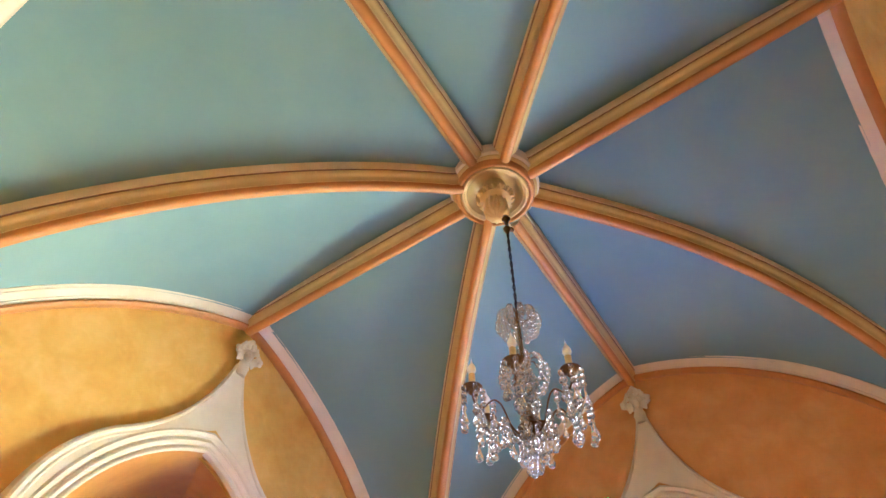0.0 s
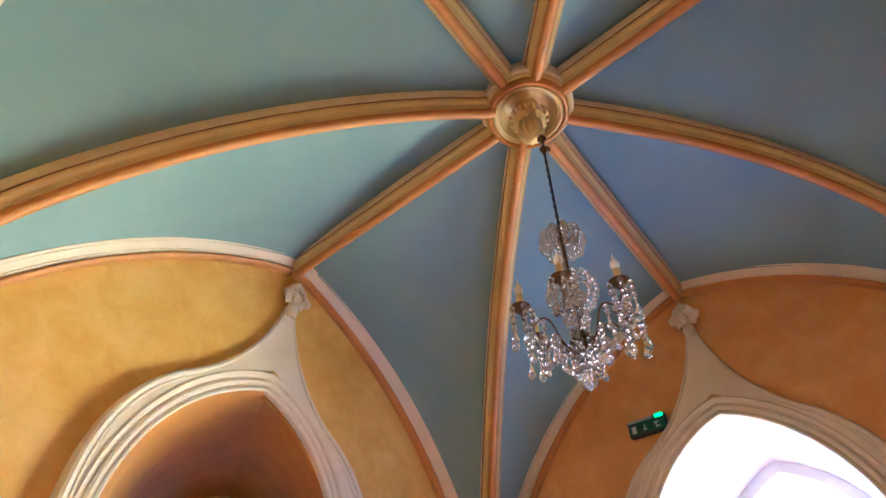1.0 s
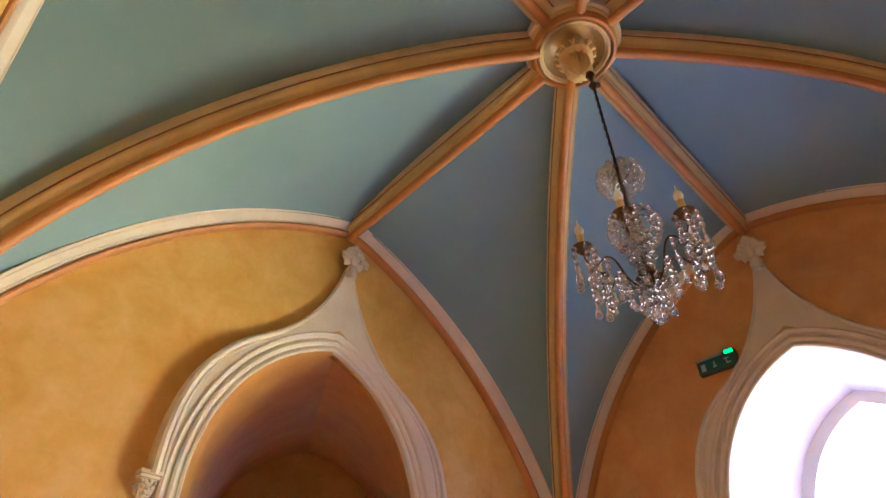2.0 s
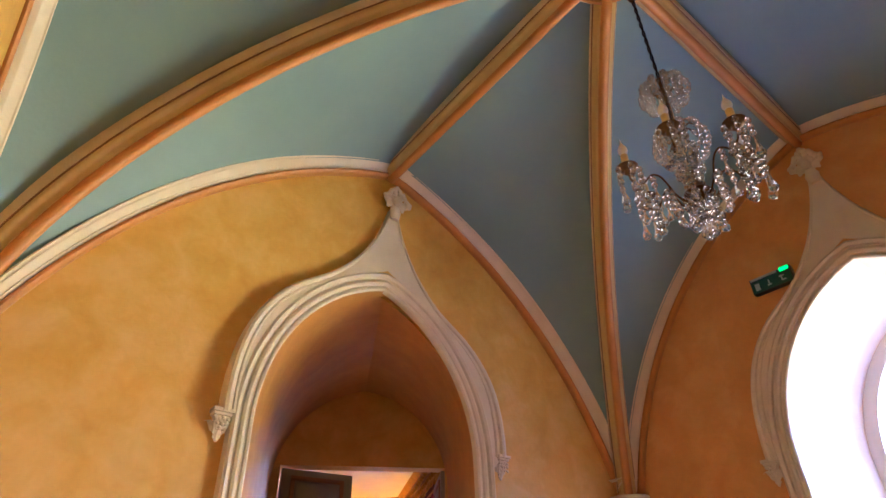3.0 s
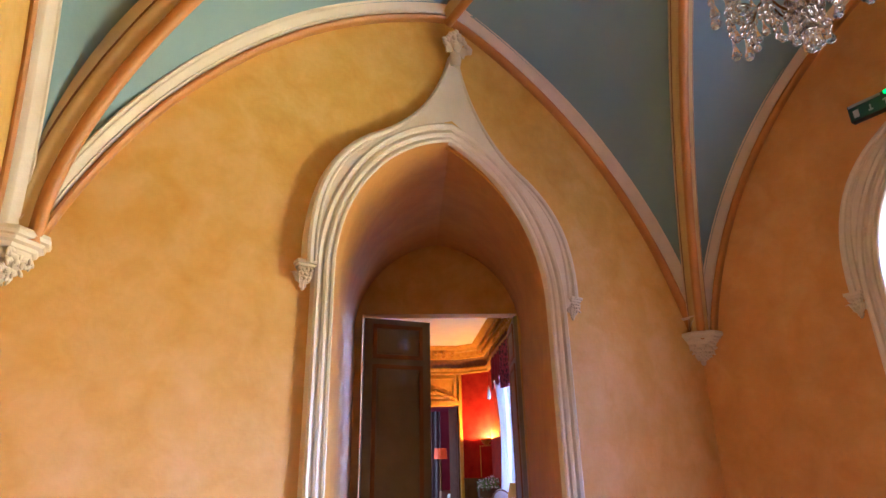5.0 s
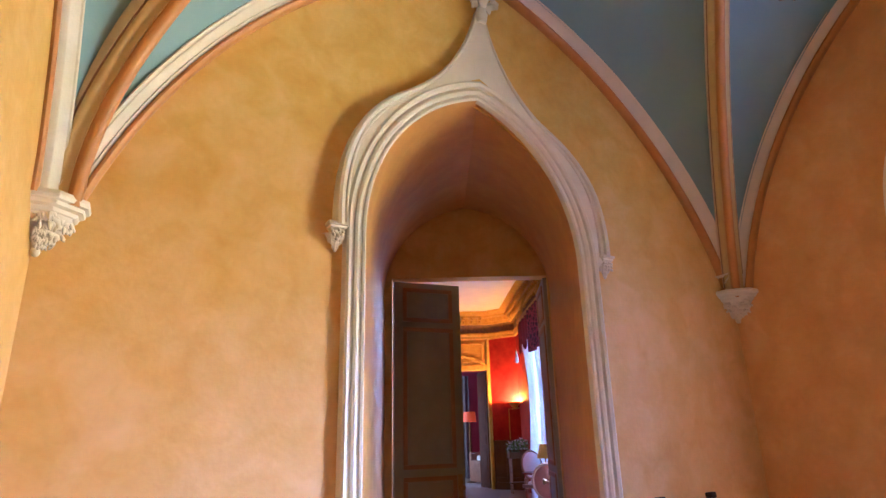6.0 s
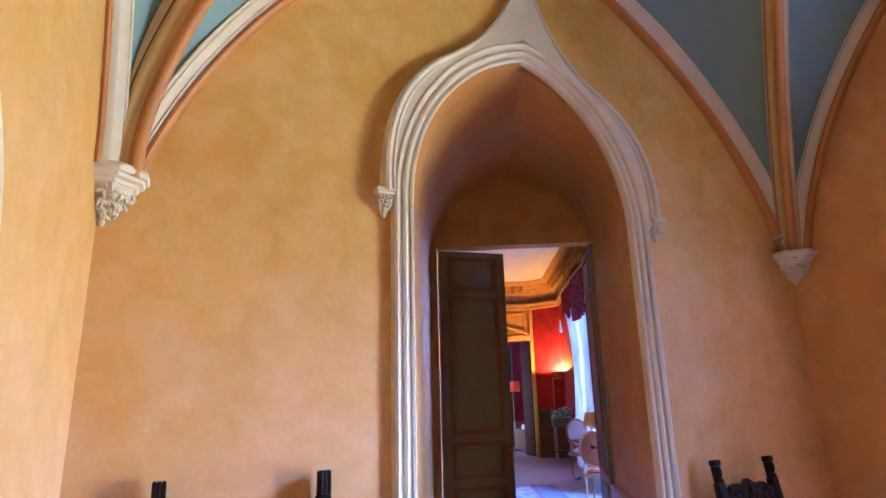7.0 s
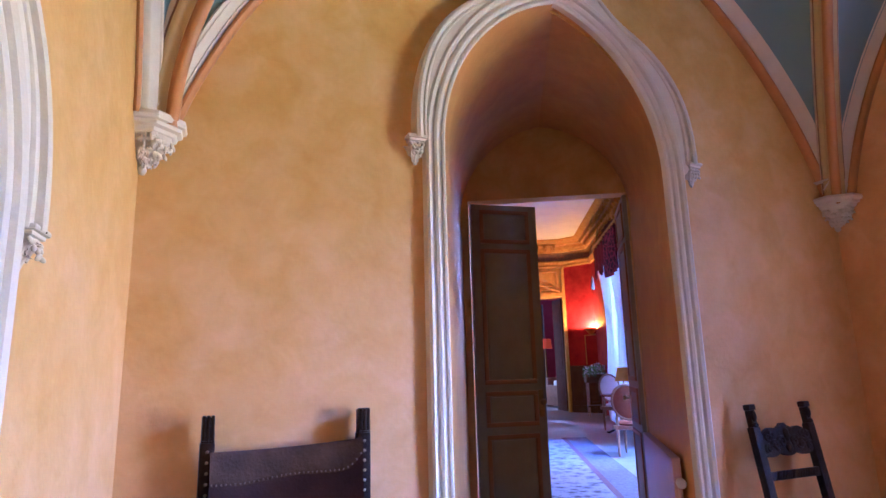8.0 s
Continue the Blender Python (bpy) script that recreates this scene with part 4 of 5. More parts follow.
def leather_chair(m):
    ob = thing("leather_armchair", "dark carved oak chair with a worn leather back and brass nails", "chair", m)
    for sx in (-1, 1):
        x = sx * 0.272
        bm = box(x - 0.024, x + 0.024, -0.025, 0.025, 0.0, 1.215, 0.004)
        add_box(bm, x - 0.021, x + 0.021, -0.022, 0.022, 1.213, 1.302, 0.004)
        for k in range(3):
            add_box(bm, x - 0.020 + 0.0145 * k, x - 0.0095 + 0.0145 * k, -0.034, 0.0, 1.225, 1.308, 0.004)
        for k in range(5):
            add_box(bm, x - 0.022, x + 0.022, -0.030, -0.02, 1.217 + k * 0.009, 1.222 + k * 0.009, 0.0015)
        for k in range(6):
            add_box(bm, x - 0.020, x + 0.020, -0.031, -0.022, -0.003, 0.003, 0.0015, Matrix.Translation((0, 0, 1.262 + 0.007 * k)))
        post = part("back_post", bm, DARK_WOOD, ob, "carved dark oak back post with fluted top")
        for k in range(13):
            b = bmesh.new()
            bmesh.ops.create_icosphere(b, subdivisions=1, radius=0.0065, matrix=pose(x, -0.026, 1.185 - k * 0.036) @ Matrix.Diagonal((1, 0.6, 1, 1)))
            part("nail", b, SEAM, post, "brass nail head")
        part("front_leg", turned_leg(0.0, 0.46, 0.028, pose(x, -0.46, 0)), DARK_WOOD, ob)
        bm = bmesh.new()
        arm_pts = [Vector((x, y, z)) for y, z in ((-0.02, 0.74), (-0.15, 0.755), (-0.30, 0.745), (-0.42, 0.72), (-0.50, 0.715), (-0.53, 0.69))]
        add_sweep(bm, tube_frames(arm_pts), [(0.022, 0.016), (-0.022, 0.016), (-0.026, 0.0), (-0.022, -0.016), (0.022, -0.016), (0.026, 0.0)], True)
        part("armrest", bm, DARK_WOOD, ob)
        part("arm_post", turned_leg(0.46, 0.71, 0.022, pose(x, -0.46, 0)), DARK_WOOD, ob)
        part("side_stretcher", box(x - 0.014, x + 0.014, -0.44, -0.02, 0.12, 0.16, 0.004), DARK_WOOD, ob)
    part("front_stretcher", box(-0.25, 0.25, -0.475, -0.445, 0.20, 0.29, 0.004), DARK_WOOD, ob)
    # leather of the back: sags between the posts and is rolled over the top rail
    bm = bmesh.new()
    nx, nz = 24, 20
    grid = []
    for j in range(nz + 1):
        row = []
        for i in range(nx + 1):
            u, v = i / nx, j / nz
            x = -0.262 + 0.524 * u
            top = 1.195 - 0.012 * math.sin(math.pi * u) - 0.014 * (1 - u)
            z = 0.62 + (top - 0.62) * v
            y = -0.030 + 0.045 * math.sin(math.pi * u) * (0.5 + 0.5 * v) - 0.02 * math.sin(math.pi * v) + 0.004 * noise.noise(Vector((x * 9, z * 9, 1)))
            row.append(bm.verts.new((x, y, z)))
        grid.append(row)
    for a, b in zip(grid, grid[1:]):
        for i in range(nx):
            bm.faces.new((a[i], a[i + 1], b[i + 1], b[i]))
    ext = bmesh.ops.extrude_face_region(bm, geom=bm.faces[:])
    bmesh.ops.translate(bm, vec=(0, 0.012, 0), verts=[v for v in ext["geom"] if isinstance(v, bmesh.types.BMVert)])
    back = part("leather_back", bm, LEATHER, ob, "worn dark brown leather back")
    # the turned-over flap with a scalloped lower edge
    bm = bmesh.new()
    rows = []
    for j in range(8):
        row = []
        for i in range(61):
            u, v = i / 60, j / 7
            x = -0.262 + 0.524 * u
            top = 1.198 - 0.012 * math.sin(math.pi * u) - 0.014 * (1 - u)
            low = top - 0.112 + 0.012 * u + 0.055 * max(0.0, (u - 0.86) / 0.14) ** 2 - 0.004 * abs(math.sin(i * 1.25)) - 0.006 * math.sin(u * 9)
            z = top + (low - top) * v
            y = -0.030 + 0.045 * math.sin(math.pi * u) * (0.5 + 0.5 * (z - 0.62) / 0.57) - 0.012 + 0.010 * (1 - v) ** 2 * (v < 0.99)
            row.append(bm.verts.new((x, y, z)))
        rows.append(row)
    for a, b in zip(rows, rows[1:]):
        for i in range(60):
            bm.faces.new((a[i], a[i + 1], b[i + 1], b[i]))
    ext = bmesh.ops.extrude_face_region(bm, geom=bm.faces[:])
    bmesh.ops.translate(bm, vec=(0, 0.008, -0.001), verts=[v for v in ext["geom"] if isinstance(v, bmesh.types.BMVert)])
    part("flap", bm, mottled("worn leather edge", (0.034, 0.015, 0.007), (0.075, 0.038, 0.019), 11, 0.55, 0.3, 90, spec=0.12, bump_dist=0.008), back, "paler rubbed leather flap")
    bm = bmesh.new()
    for i in range(34):
        u = (i + 0.5) / 34
        low = 1.198 - 0.012 * math.sin(math.pi * u) - 0.014 * (1 - u) - 0.107 + 0.012 * u + 0.055 * max(0.0, (u - 0.86) / 0.14) ** 2 - 0.006 * math.sin(u * 9)
        y = -0.030 + 0.045 * math.sin(math.pi * u) * (0.5 + 0.5 * (low - 0.62) / 0.57) - 0.016
        add_box(bm, -0.002, 0.002, -0.003, 0.002, -0.004, 0.003, 0.0008, pose(-0.262 + 0.524 * u, y, low, 0, 20 if i % 2 else -20, 0))
    part("stitching", bm, mottled("pale thong stitching", (0.10, 0.06, 0.04), (0.17, 0.11, 0.07), 20), back, "pale thong stitching along the flap")
    part("seat", box(-0.285, 0.285, -0.49, 0.0, 0.44, 0.50, 0.015), LEATHER, ob, "dark leather seat")
    return ob


leather_chair(pose(-1.30, -0.050, 0, 0, 0, 0.5) @ Matrix.Diagonal((1, 1, 0.957, 1)))


def carved_chair(m):
    ob = thing("carved_side_chair", "dark carved oak side chair with open rail back", "chair", m)
    rake = pose(0, 0, 0, -9, 0, 0)
    for sx in (-1, 1):
        x = sx * 0.198
        bm = bmesh.new()
        k = Matrix.Translation((0, -0.20, 0.44)) @ rake
        add_box(bm, x - 0.023, x + 0.023, -0.020, 0.020, 0.0, 0.645, 0.004, k)
        add_box(bm, x - 0.017, x + 0.017, -0.016, 0.016, 0.640, 0.725, 0.004, k)
        add_box(bm, x - 0.022, x + 0.022, -0.026, 0.016, 0.725, 0.755, 0.007, k)
        leaf_blob(bm, k @ pose(x, -0.018, 0.70), 0.016, 0.014, 0.03)
        leaf_blob(bm, k @ pose(x, -0.018, 0.655), 0.018, 0.012, 0.014)
        add_box(bm, x - 0.022, x + 0.022, -0.222, -0.180, 0.0, 0.44, 0.004)
        part("back_post", bm, DARK_WOOD, ob, "carved dark oak back post")
        part("front_leg", turned_leg(0.0, 0.43, 0.024, pose(x, -0.56, 0)), DARK_WOOD, ob)
        part("side_stretcher", box(x - 0.012, x + 0.012, -0.55, -0.2, 0.12, 0.15, 0.003), DARK_WOOD, ob)
    k = Matrix.Translation((0, -0.20, 0.44)) @ rake
    # carved crest rail
    bm = bmesh.new()
    pts = []
    for i in range(33):
        u = -1 + 2 * i / 32
        top = 0.600 + 0.030 * math.cos(u * math.pi * 0.5) + 0.018 * abs(math.cos(u * 5.2)) + (0.008 if abs(u) < 0.07 else 0)
        low = 0.515 - 0.018 * abs(math.cos(u * 4.7))
        pts.append((u * 0.178, low, top))
    rows = []
    for x, lo, hi in pts:
        rows.append([bm.verts.new(k @ Vector((x, y, z))) for y, z in ((0.012, lo), (0.012, hi), (-0.010, hi), (-0.014, (lo + hi) / 2), (-0.010, lo))])
    for a, b in zip(rows, rows[1:]):
        for i in range(5):
            bm.faces.new((a[i], a[(i + 1) % 5], b[(i + 1) % 5], b[i]))
    bm.faces.new(rows[0])
    bm.faces.new(rows[-1][::-1])
    for sx in (-1, 1):
        for q in range(3):
            cx, cz, r0 = sx * (0.045 + 0.05 * q), 0.565 - 0.012 * q, 0.030 - 0.005 * q
            spiral = [k @ Vector((cx + sx * r0 * (1 - t / 16) * math.cos(t * 0.62), -0.016, cz + r0 * (1 - t / 16) * math.sin(t * 0.62))) for t in range(15)]
            add_sweep(bm, tube_frames(spiral), circle(0.0085, 6), True)
        for cx, cz, r0 in ((0.078, 0.548, 0.026), (0.132, 0.592, 0.022), (0.104, 0.604, 0.018), (0.150, 0.535, 0.018)):
            curl = [k @ Vector((sx * (cx + r0 * (1 - t / 18) * math.cos(-t * 0.55 + 1.2)), -0.0145, cz + r0 * (1 - t / 18) * math.sin(-t * 0.55 + 1.2))) for t in range(14)]
            add_sweep(bm, tube_frames(curl), circle(0.006, 6), True)
    leaf_blob(bm, k @ pose(0, -0.014, 0.60), 0.018, 0.014, 0.036)
    leaf_blob(bm, k @ pose(0, -0.014, 0.54), 0.022, 0.014, 0.03)
    part("crest_rail", bm, DARK_WOOD, ob, "carved scrolling crest rail")
    bm = bmesh.new()
    add_box(bm, -0.176, 0.176, -0.012, 0.012, 0.390, 0.432, 0.004, k)
    for i in range(15):
        add_box(bm, -0.005, 0.005, -0.018, -0.008, -0.019, 0.019, 0.002, k @ pose(-0.125 + i * 0.018, 0, 0.411, 0, 28, 0))
    part("lower_rail", bm, DARK_WOOD, ob, "gadrooned lower back rail")
    part("seat", box(-0.235, 0.235, -0.60, -0.19, 0.43, 0.465, 0.008), DARK_WOOD, ob)
    part("front_stretcher", box(-0.19, 0.19, -0.575, -0.545, 0.2, 0.26, 0.004), DARK_WOOD, ob)
    return ob


carved_chair(pose(1.135, 0.0, 0, 0, 0, -1.0) @ Matrix.Diagonal((0.97, 1, 0.99, 1)))

# ---- the red drawing room beyond the passage ----
SAL = pose(8.53, 11.15, 0.17, 0, 0, -28.06) @ Matrix.Scale(1.11, 4)
SH = 4.20
RED = mottled("red damask wall cloth", (0.25, 0.008, 0.002), (0.42, 0.024, 0.003), 3.5, 0.7, 0.1, 80, spec=0.08)
GILT = mottled("gilded plaster", (0.40, 0.195, 0.012), (0.58, 0.31, 0.028), 9, 0.45, 0.3, 60, spec=0.15)
OLD_GOLD = mottled("ochre gold panelling", (0.44, 0.215, 0.012), (0.53, 0.29, 0.024), 5, 0.55, 0.1, 60, spec=0.12)
PANEL_WOOD = mottled("brown dado panelling", (0.085, 0.042, 0.009), (0.125, 0.066, 0.015), 5, 0.5, 0.1, 60, spec=0.12)
CEIL_WHITE = mottled("white distempered ceiling", (0.70, 0.66, 0.66), (0.76, 0.72, 0.72), 3, 0.7, 0.05, 40)
DRAPE = mottled("crimson velvet", (0.16, 0.004, 0.010), (0.26, 0.010, 0.020), 14, 0.8, 0.2, 120)
VOILE = mottled("white curtain cloth", (0.62, 0.62, 0.66), (0.72, 0.72, 0.76), 9, 0.8, 0.1, 120)
vt = VOILE.node_tree
lit = vt.nodes.new("ShaderNodeBsdfTranslucent")
lit.inputs["Color"].default_value = (0.78, 0.76, 0.80, 1)
mixed = vt.nodes.new("ShaderNodeMixShader")
mixed.inputs[0].default_value = 0.45
vt.links.new(vt.nodes["Principled BSDF"].outputs[0], mixed.inputs[1])
vt.links.new(lit.outputs[0], mixed.inputs[2])
vt.links.new(mixed.outputs[0], vt.nodes["Material Output"].inputs[0])
BLUE_ROOM = mottled("dim magenta wall", (0.30, 0.035, 0.085), (0.38, 0.055, 0.115), 3, 0.7, 0.05)


def set_piece(name, bm, material, label, category):
    ob = mesh_object(name, bm, material)
    ob.matrix_world = SAL
    return tagged(ob, label, category, kind="structure")


set_piece("salon_floor", box(-7.0, 0.3, -10.52, 4.5, -0.15, 0.0), PARQUET, "polished oak parquet of the red drawing room", "floor")
set_piece("salon_ceiling", box(-7.0, 0.5, -11.0, 0.2, SH, SH + 0.15), CEIL_WHITE, "white ceiling of the red drawing room", "ceiling")
# far wall: a tall doorway, then a canted bay of red cloth over a panelled dado
WX0, WX1, WZ = -1.85, -0.68, 2.80
CANT = SAL @ pose(-0.62, 0.0, 0, 0, 0, -37)
CW = 0.776


def canted(name, bm, material, label, category):
    ob = mesh_object(name, bm, material)
    ob.matrix_world = CANT
    return tagged(ob, label, category, kind="structure")


canted("salon_far_wall", box(0.0, CW + 0.12, 0.0, 0.2, 1.10, SH), RED, "red damask wall of the drawing room", "wall")
canted("salon_far_dado", box(0.0, CW + 0.10, -0.03, 0.2, 0.0, 1.06), PANEL_WOOD, "brown panelled dado of the drawing room", "wall")
canted("dado_rail", box(0.0, CW + 0.08, -0.055, 0.0, 1.06, 1.10, 0.008), PANEL_WOOD, "brown moulded dado rail", "trim")
canted("dado_skirting", box(0.0, CW + 0.08, -0.055, -0.031, 0.0, 0.16, 0.008), PANEL_WOOD, "brown skirting of the dado", "trim")
for x0, x1, z0, z1 in ((0.05, 0.36, 0.24, 0.98), (0.41, 0.74, 0.24, 0.98)):
    bm = bmesh.new()
    for a0, a1, b0, b1 in ((x0, x1, z0, z0 + 0.03), (x0, x1, z1 - 0.03, z1), (x0, x0 + 0.03, z0 + 0.03, z1 - 0.03), (x1 - 0.03, x1, z0 + 0.03, z1 - 0.03)):
        add_box(bm, a0, a1, -0.048, -0.031, b0, b1, 0.005)
    canted("dado_moulding", bm, PANEL_WOOD, "brown moulded panel of the dado", "trim")
set_piece("salon_overdoor_wall", box(WX0, WX1 - 0.001, 0.0, 0.2, WZ, SH), OLD_GOLD, "ochre gold panelled wall over the doorway", "wall")
set_piece("salon_far_wall_left", box(-7.0, WX0 - 0.001, 0.0, 0.2, 0.0, SH), RED, "red damask wall of the drawing room", "wall")
casing = thing("salon_door_casing", "ochre gold moulded casing and overdoor of a tall doorway", "door casing", SAL, kind="structure")
for x0, x1 in ((WX1 - 0.02, WX1 + 0.06), (WX0 - 0.06, WX0 + 0.02)):
    part("casing_post", box(x0, x1, -0.06, -0.002, 0.0, WZ + 0.74, 0.01), OLD_GOLD, casing)
    part("jamb", box(x0 + 0.002, x1 - 0.002, -0.002, 0.22, 0.0, WZ, 0.004), OLD_GOLD, casing)
part("casing_head", box(WX0, WX1, -0.07, 0.22, WZ - 0.02, WZ + 0.10, 0.012), GILT, casing)
bm = bmesh.new()
for x0, x1, z0, z1 in ((WX0 + 0.1, WX1 - 0.1, WZ + 0.16, WZ + 0.20), (WX0 + 0.1, WX1 - 0.1, WZ + 0.62, WZ + 0.66), (WX0 + 0.1, WX0 + 0.14, WZ + 0.2, WZ + 0.62), (WX1 - 0.14, WX1 - 0.1, WZ + 0.2, WZ + 0.62)):
    add_box(bm, x0, x1, -0.03, 0.0, z0, z1, 0.006)
part("overdoor_frame", bm, GILT, casing)
bm = bmesh.new()
rnd = random.Random(4)
for i in range(17):
    u = -1 + 2 * i / 16
    leaf_blob(bm, pose((WX0 + WX1) / 2 + u * 0.48, -0.05, WZ + 0.14 + 0.20 * (1 - abs(u)), 0, rnd.uniform(-60, 60), 0), 0.06, 0.03, 0.035)
part("carved_spray", bm, GILT, casing, "gilded carved spray")
leaf = thing("salon_inner_door", "dark brown panelled inner door standing open", "door", SAL @ pose(WX1 - 0.03, 0.12, 0, 0, 0, -74))
BROWN_LEAF = mottled("dark brown door varnish", (0.070, 0.017, 0.006), (0.105, 0.030, 0.010), 6, 0.65, 0.1, 60, spec=0.08)
part("leaf_body", box(-0.60, 0.0, -0.02, 0.02, 0.01, WZ - 0.03, 0.004), BROWN_LEAF, leaf)
for z0, z1 in ((0.15, 0.9), (1.0, 2.65)):
    part("panel", box(-0.50, -0.10, -0.03, 0.03, z0, z1, 0.01), BROWN_LEAF, leaf)
# right wall with two tall windows
WIN = ((-4.55, -2.70), (-8.6, -7.0))
bm = bmesh.new()
for y0, y1 in ((-10.45, WIN[1][0]), (WIN[1][1], WIN[0][0]), (WIN[0][1], -0.46)):
    add_box(bm, 0.0, 0.35, y0, y1, 0.0, SH)
for y0, y1 in WIN:
    add_box(bm, 0.0, 0.35, y0, y1, 3.35, SH)
    add_box(bm, 0.0, 0.35, y0, y1, 0.0, 0.25)
set_piece("salon_window_wall", bm, RED, "red damask window wall of the drawing room", "wall")
for (y0, y1), watts in zip(WIN, SALON_W):
    win = thing("salon_window", "tall white-framed window bright with daylight", "window", SAL @ pose(0.16, (y0 + y1) / 2, 0), kind="structure")
    h = (y1 - y0) / 2
    for nm, a0, a1, z0, z1 in (("stile", -h, -h + 0.07, 0.25, 3.35), ("stile", h - 0.07, h, 0.25, 3.35), ("stile", -0.05, 0.05, 0.25, 3.35), ("rail", -h, h, 3.28, 3.35), ("rail", -h, h, 0.25, 0.34), ("rail", -h, h, 2.35, 2.43), ("rail", -h, h, 1.3, 1.34)):
        part(nm, box(-0.03, 0.03, a0, a1, z0, z1, 0.004), WHITE, win)
    pane = part("pane", box(-0.002, 0.002, -h + 0.06, h - 0.06, 0.32, 3.30), PANE, win, "clear window glass", smooth=False)
    pane.visible_shadow = False
    area_lamp("salon_daylight", SAL @ look((2.3, (y0 + y1) / 2 + 1.2, 4.6), (-1.2, (y0 + y1) / 2 - 1.2, 0.4)), 3.4, 3.0, watts, (0.50, 0.62, 1.0))
set_piece("salon_side_wall", box(-7.2, -7.0, -12.0, 4.5, 0, SH), RED, "red damask wall of the drawing room", "wall")
bm = bmesh.new()
for x0, x1, z0, z1 in ((-6.2, DX0 - 0.2, 0, 4.9), (DX1 + 0.2, 2.75, 0, 4.9), (DX0 - 0.2, DX1 + 0.2, DH + 0.15, 4.9)):
    add_box(bm, x0, x1, 0.16, 0.30, z0, z1, 0, DOOR)
tagged(mesh_object("salon_near_wall", bm, RED), "red damask wall round the double door", "wall", kind="structure")
# cornice
CORNICE_LINE = [((-7.0, 0.0), (0.0, -1.0)), ((-0.62, 0.0), (-0.335, -1.0)), ((0.0, -0.467), (-1.0, -0.5)), ((0.0, -10.4), (-1.0, 0.0))]


def cornice_run(section):
    fr = [(Vector((x, y, SH)), Vector((nx, ny, 0)), Vector((0, 0, 1))) for (x, y), (nx, ny) in CORNICE_LINE]
    return add_sweep(bmesh.new(), fr, section)


cornice = mesh_object("salon_cornice", cornice_run([(0.10, -0.30), (0.13, -0.29), (0.14, -0.25), (0.17, -0.23), (0.19, -0.15), (0.25, -0.13), (0.27, -0.09), (0.33, -0.07), (0.38, -0.03), (0.40, -0.02), (0.40, 0.0)]), GILT)
cornice.matrix_world = SAL
tagged(cornice, "gilded moulded cornice of the drawing room over a dark frieze", "cornice", kind="structure")
part("frieze", cornice_run([(0.02, -0.50), (0.02, -0.42), (0.05, -0.34), (0.10, -0.30)]), mottled("brown gilt frieze", (0.11, 0.045, 0.012), (0.19, 0.085, 0.022), 14, 0.45, 0.4, 40, metal=0.1), cornice, "dark brown carved frieze")
part("architrave", cornice_run([(0.0, -0.66), (0.03, -0.655), (0.04, -0.62), (0.03, -0.60), (0.045, -0.56), (0.06, -0.53), (0.055, -0.50), (0.02, -0.50)]), GILT, cornice, "gilded lower moulding")


def modillion(m):
    """A scrolled bracket under the cornice."""
    bm = bmesh.new()
    add_box(bm, 0.12, 0.30, -0.055, 0.055, -0.16, -0.11, 0.012, m)
    leaf_blob(bm, m @ pose(0.27, 0, -0.185), 0.045, 0.05, 0.04)
    leaf_blob(bm, m @ pose(0.15, 0, -0.235), 0.055, 0.045, 0.06)
    acanthus(bm, m @ pose(0.135, 0, -0.29) @ pose(0, 0, 0, 0, 0, 90), 0.045, 0.13, 0.10)
    return bm


for i in range(26):
    part("modillion", modillion(pose(0, -0.85 - i * 0.21, SH, 0, 0, 180)), GILT, cornice, "gilded scroll bracket")
for i in range(12):
    part("modillion", modillion(pose(-0.86 - i * 0.21, 0, SH, 0, 0, -90)), GILT, cornice, "gilded scroll bracket")
# curtains and pelmet at the far window
y0, y1 = WIN[0]


def curtain(name, ya, yb, z0, z1, material, label, tie=0.0):
    bm = bmesh.new()
    rows = []
    for j in range(17):
        v = j / 16
        row = []
        for i in range(61):
            u = i / 60
            w = 1 - tie * math.sin(math.pi * min(1, (1 - v) * 1.25)) * 0.8
            y = ya + (yb - ya) * (u * w if tie >= 0 else u)
            row.append(bm.verts.new((-0.16 + 0.045 * math.sin(u * 40 + 2 * v), y, z0 + (z1 - z0) * v)))
        rows.append(row)
    for a, b in zip(rows, rows[1:]):
        for i in range(60):
            bm.faces.new((a[i], a[i + 1], b[i + 1], b[i]))
    ext = bmesh.ops.extrude_face_region(bm, geom=bm.faces[:])
    bmesh.ops.translate(bm, vec=(0.01, 0, 0), verts=[v for v in ext["geom"] if isinstance(v, bmesh.types.BMVert)])
    ob = mesh_object(name, bm, material)
    ob.matrix_world = SAL
    return tagged(ob, label, "curtain", "curtains")


curtain("curtain", y1 - 0.95, y1 + 0.27, 0.02, 3.1, VOILE, "white curtain gathered beside the bright window", 0.45)
curtain("curtain", y0 - 0.10, y0 + 0.98, 0.02, 3.1, VOILE, "grey-white curtain gathered beside the bright window", 0.45)
IVORY_CORD = mottled("ivory cord", (0.36, 0.27, 0.19), (0.46, 0.36, 0.26), 20, 0.8, 0.2, 90)
pelmet = thing("pelmet", "crimson patterned pelmet under gilded carved cresting", "pelmet", SAL)
bm = bmesh.new()
rows = []
for j in range(6):
    row = []
    for i in range(61):
        u = i / 60
        low = 2.86 + 0.16 * abs(math.sin(u * math.pi * 4))
        row.append(bm.verts.new((-0.23 - 0.02 * math.sin(u * 50), y0 - 0.55 + (y1 - y0 + 0.95) * u, 3.52 + (low - 3.52) * j / 5)))
    rows.append(row)
for a, b in zip(rows, rows[1:]):
    for i in range(60):
        bm.faces.new((a[i], a[i + 1], b[i + 1], b[i]))
ext = bmesh.ops.extrude_face_region(bm, geom=bm.faces[:])
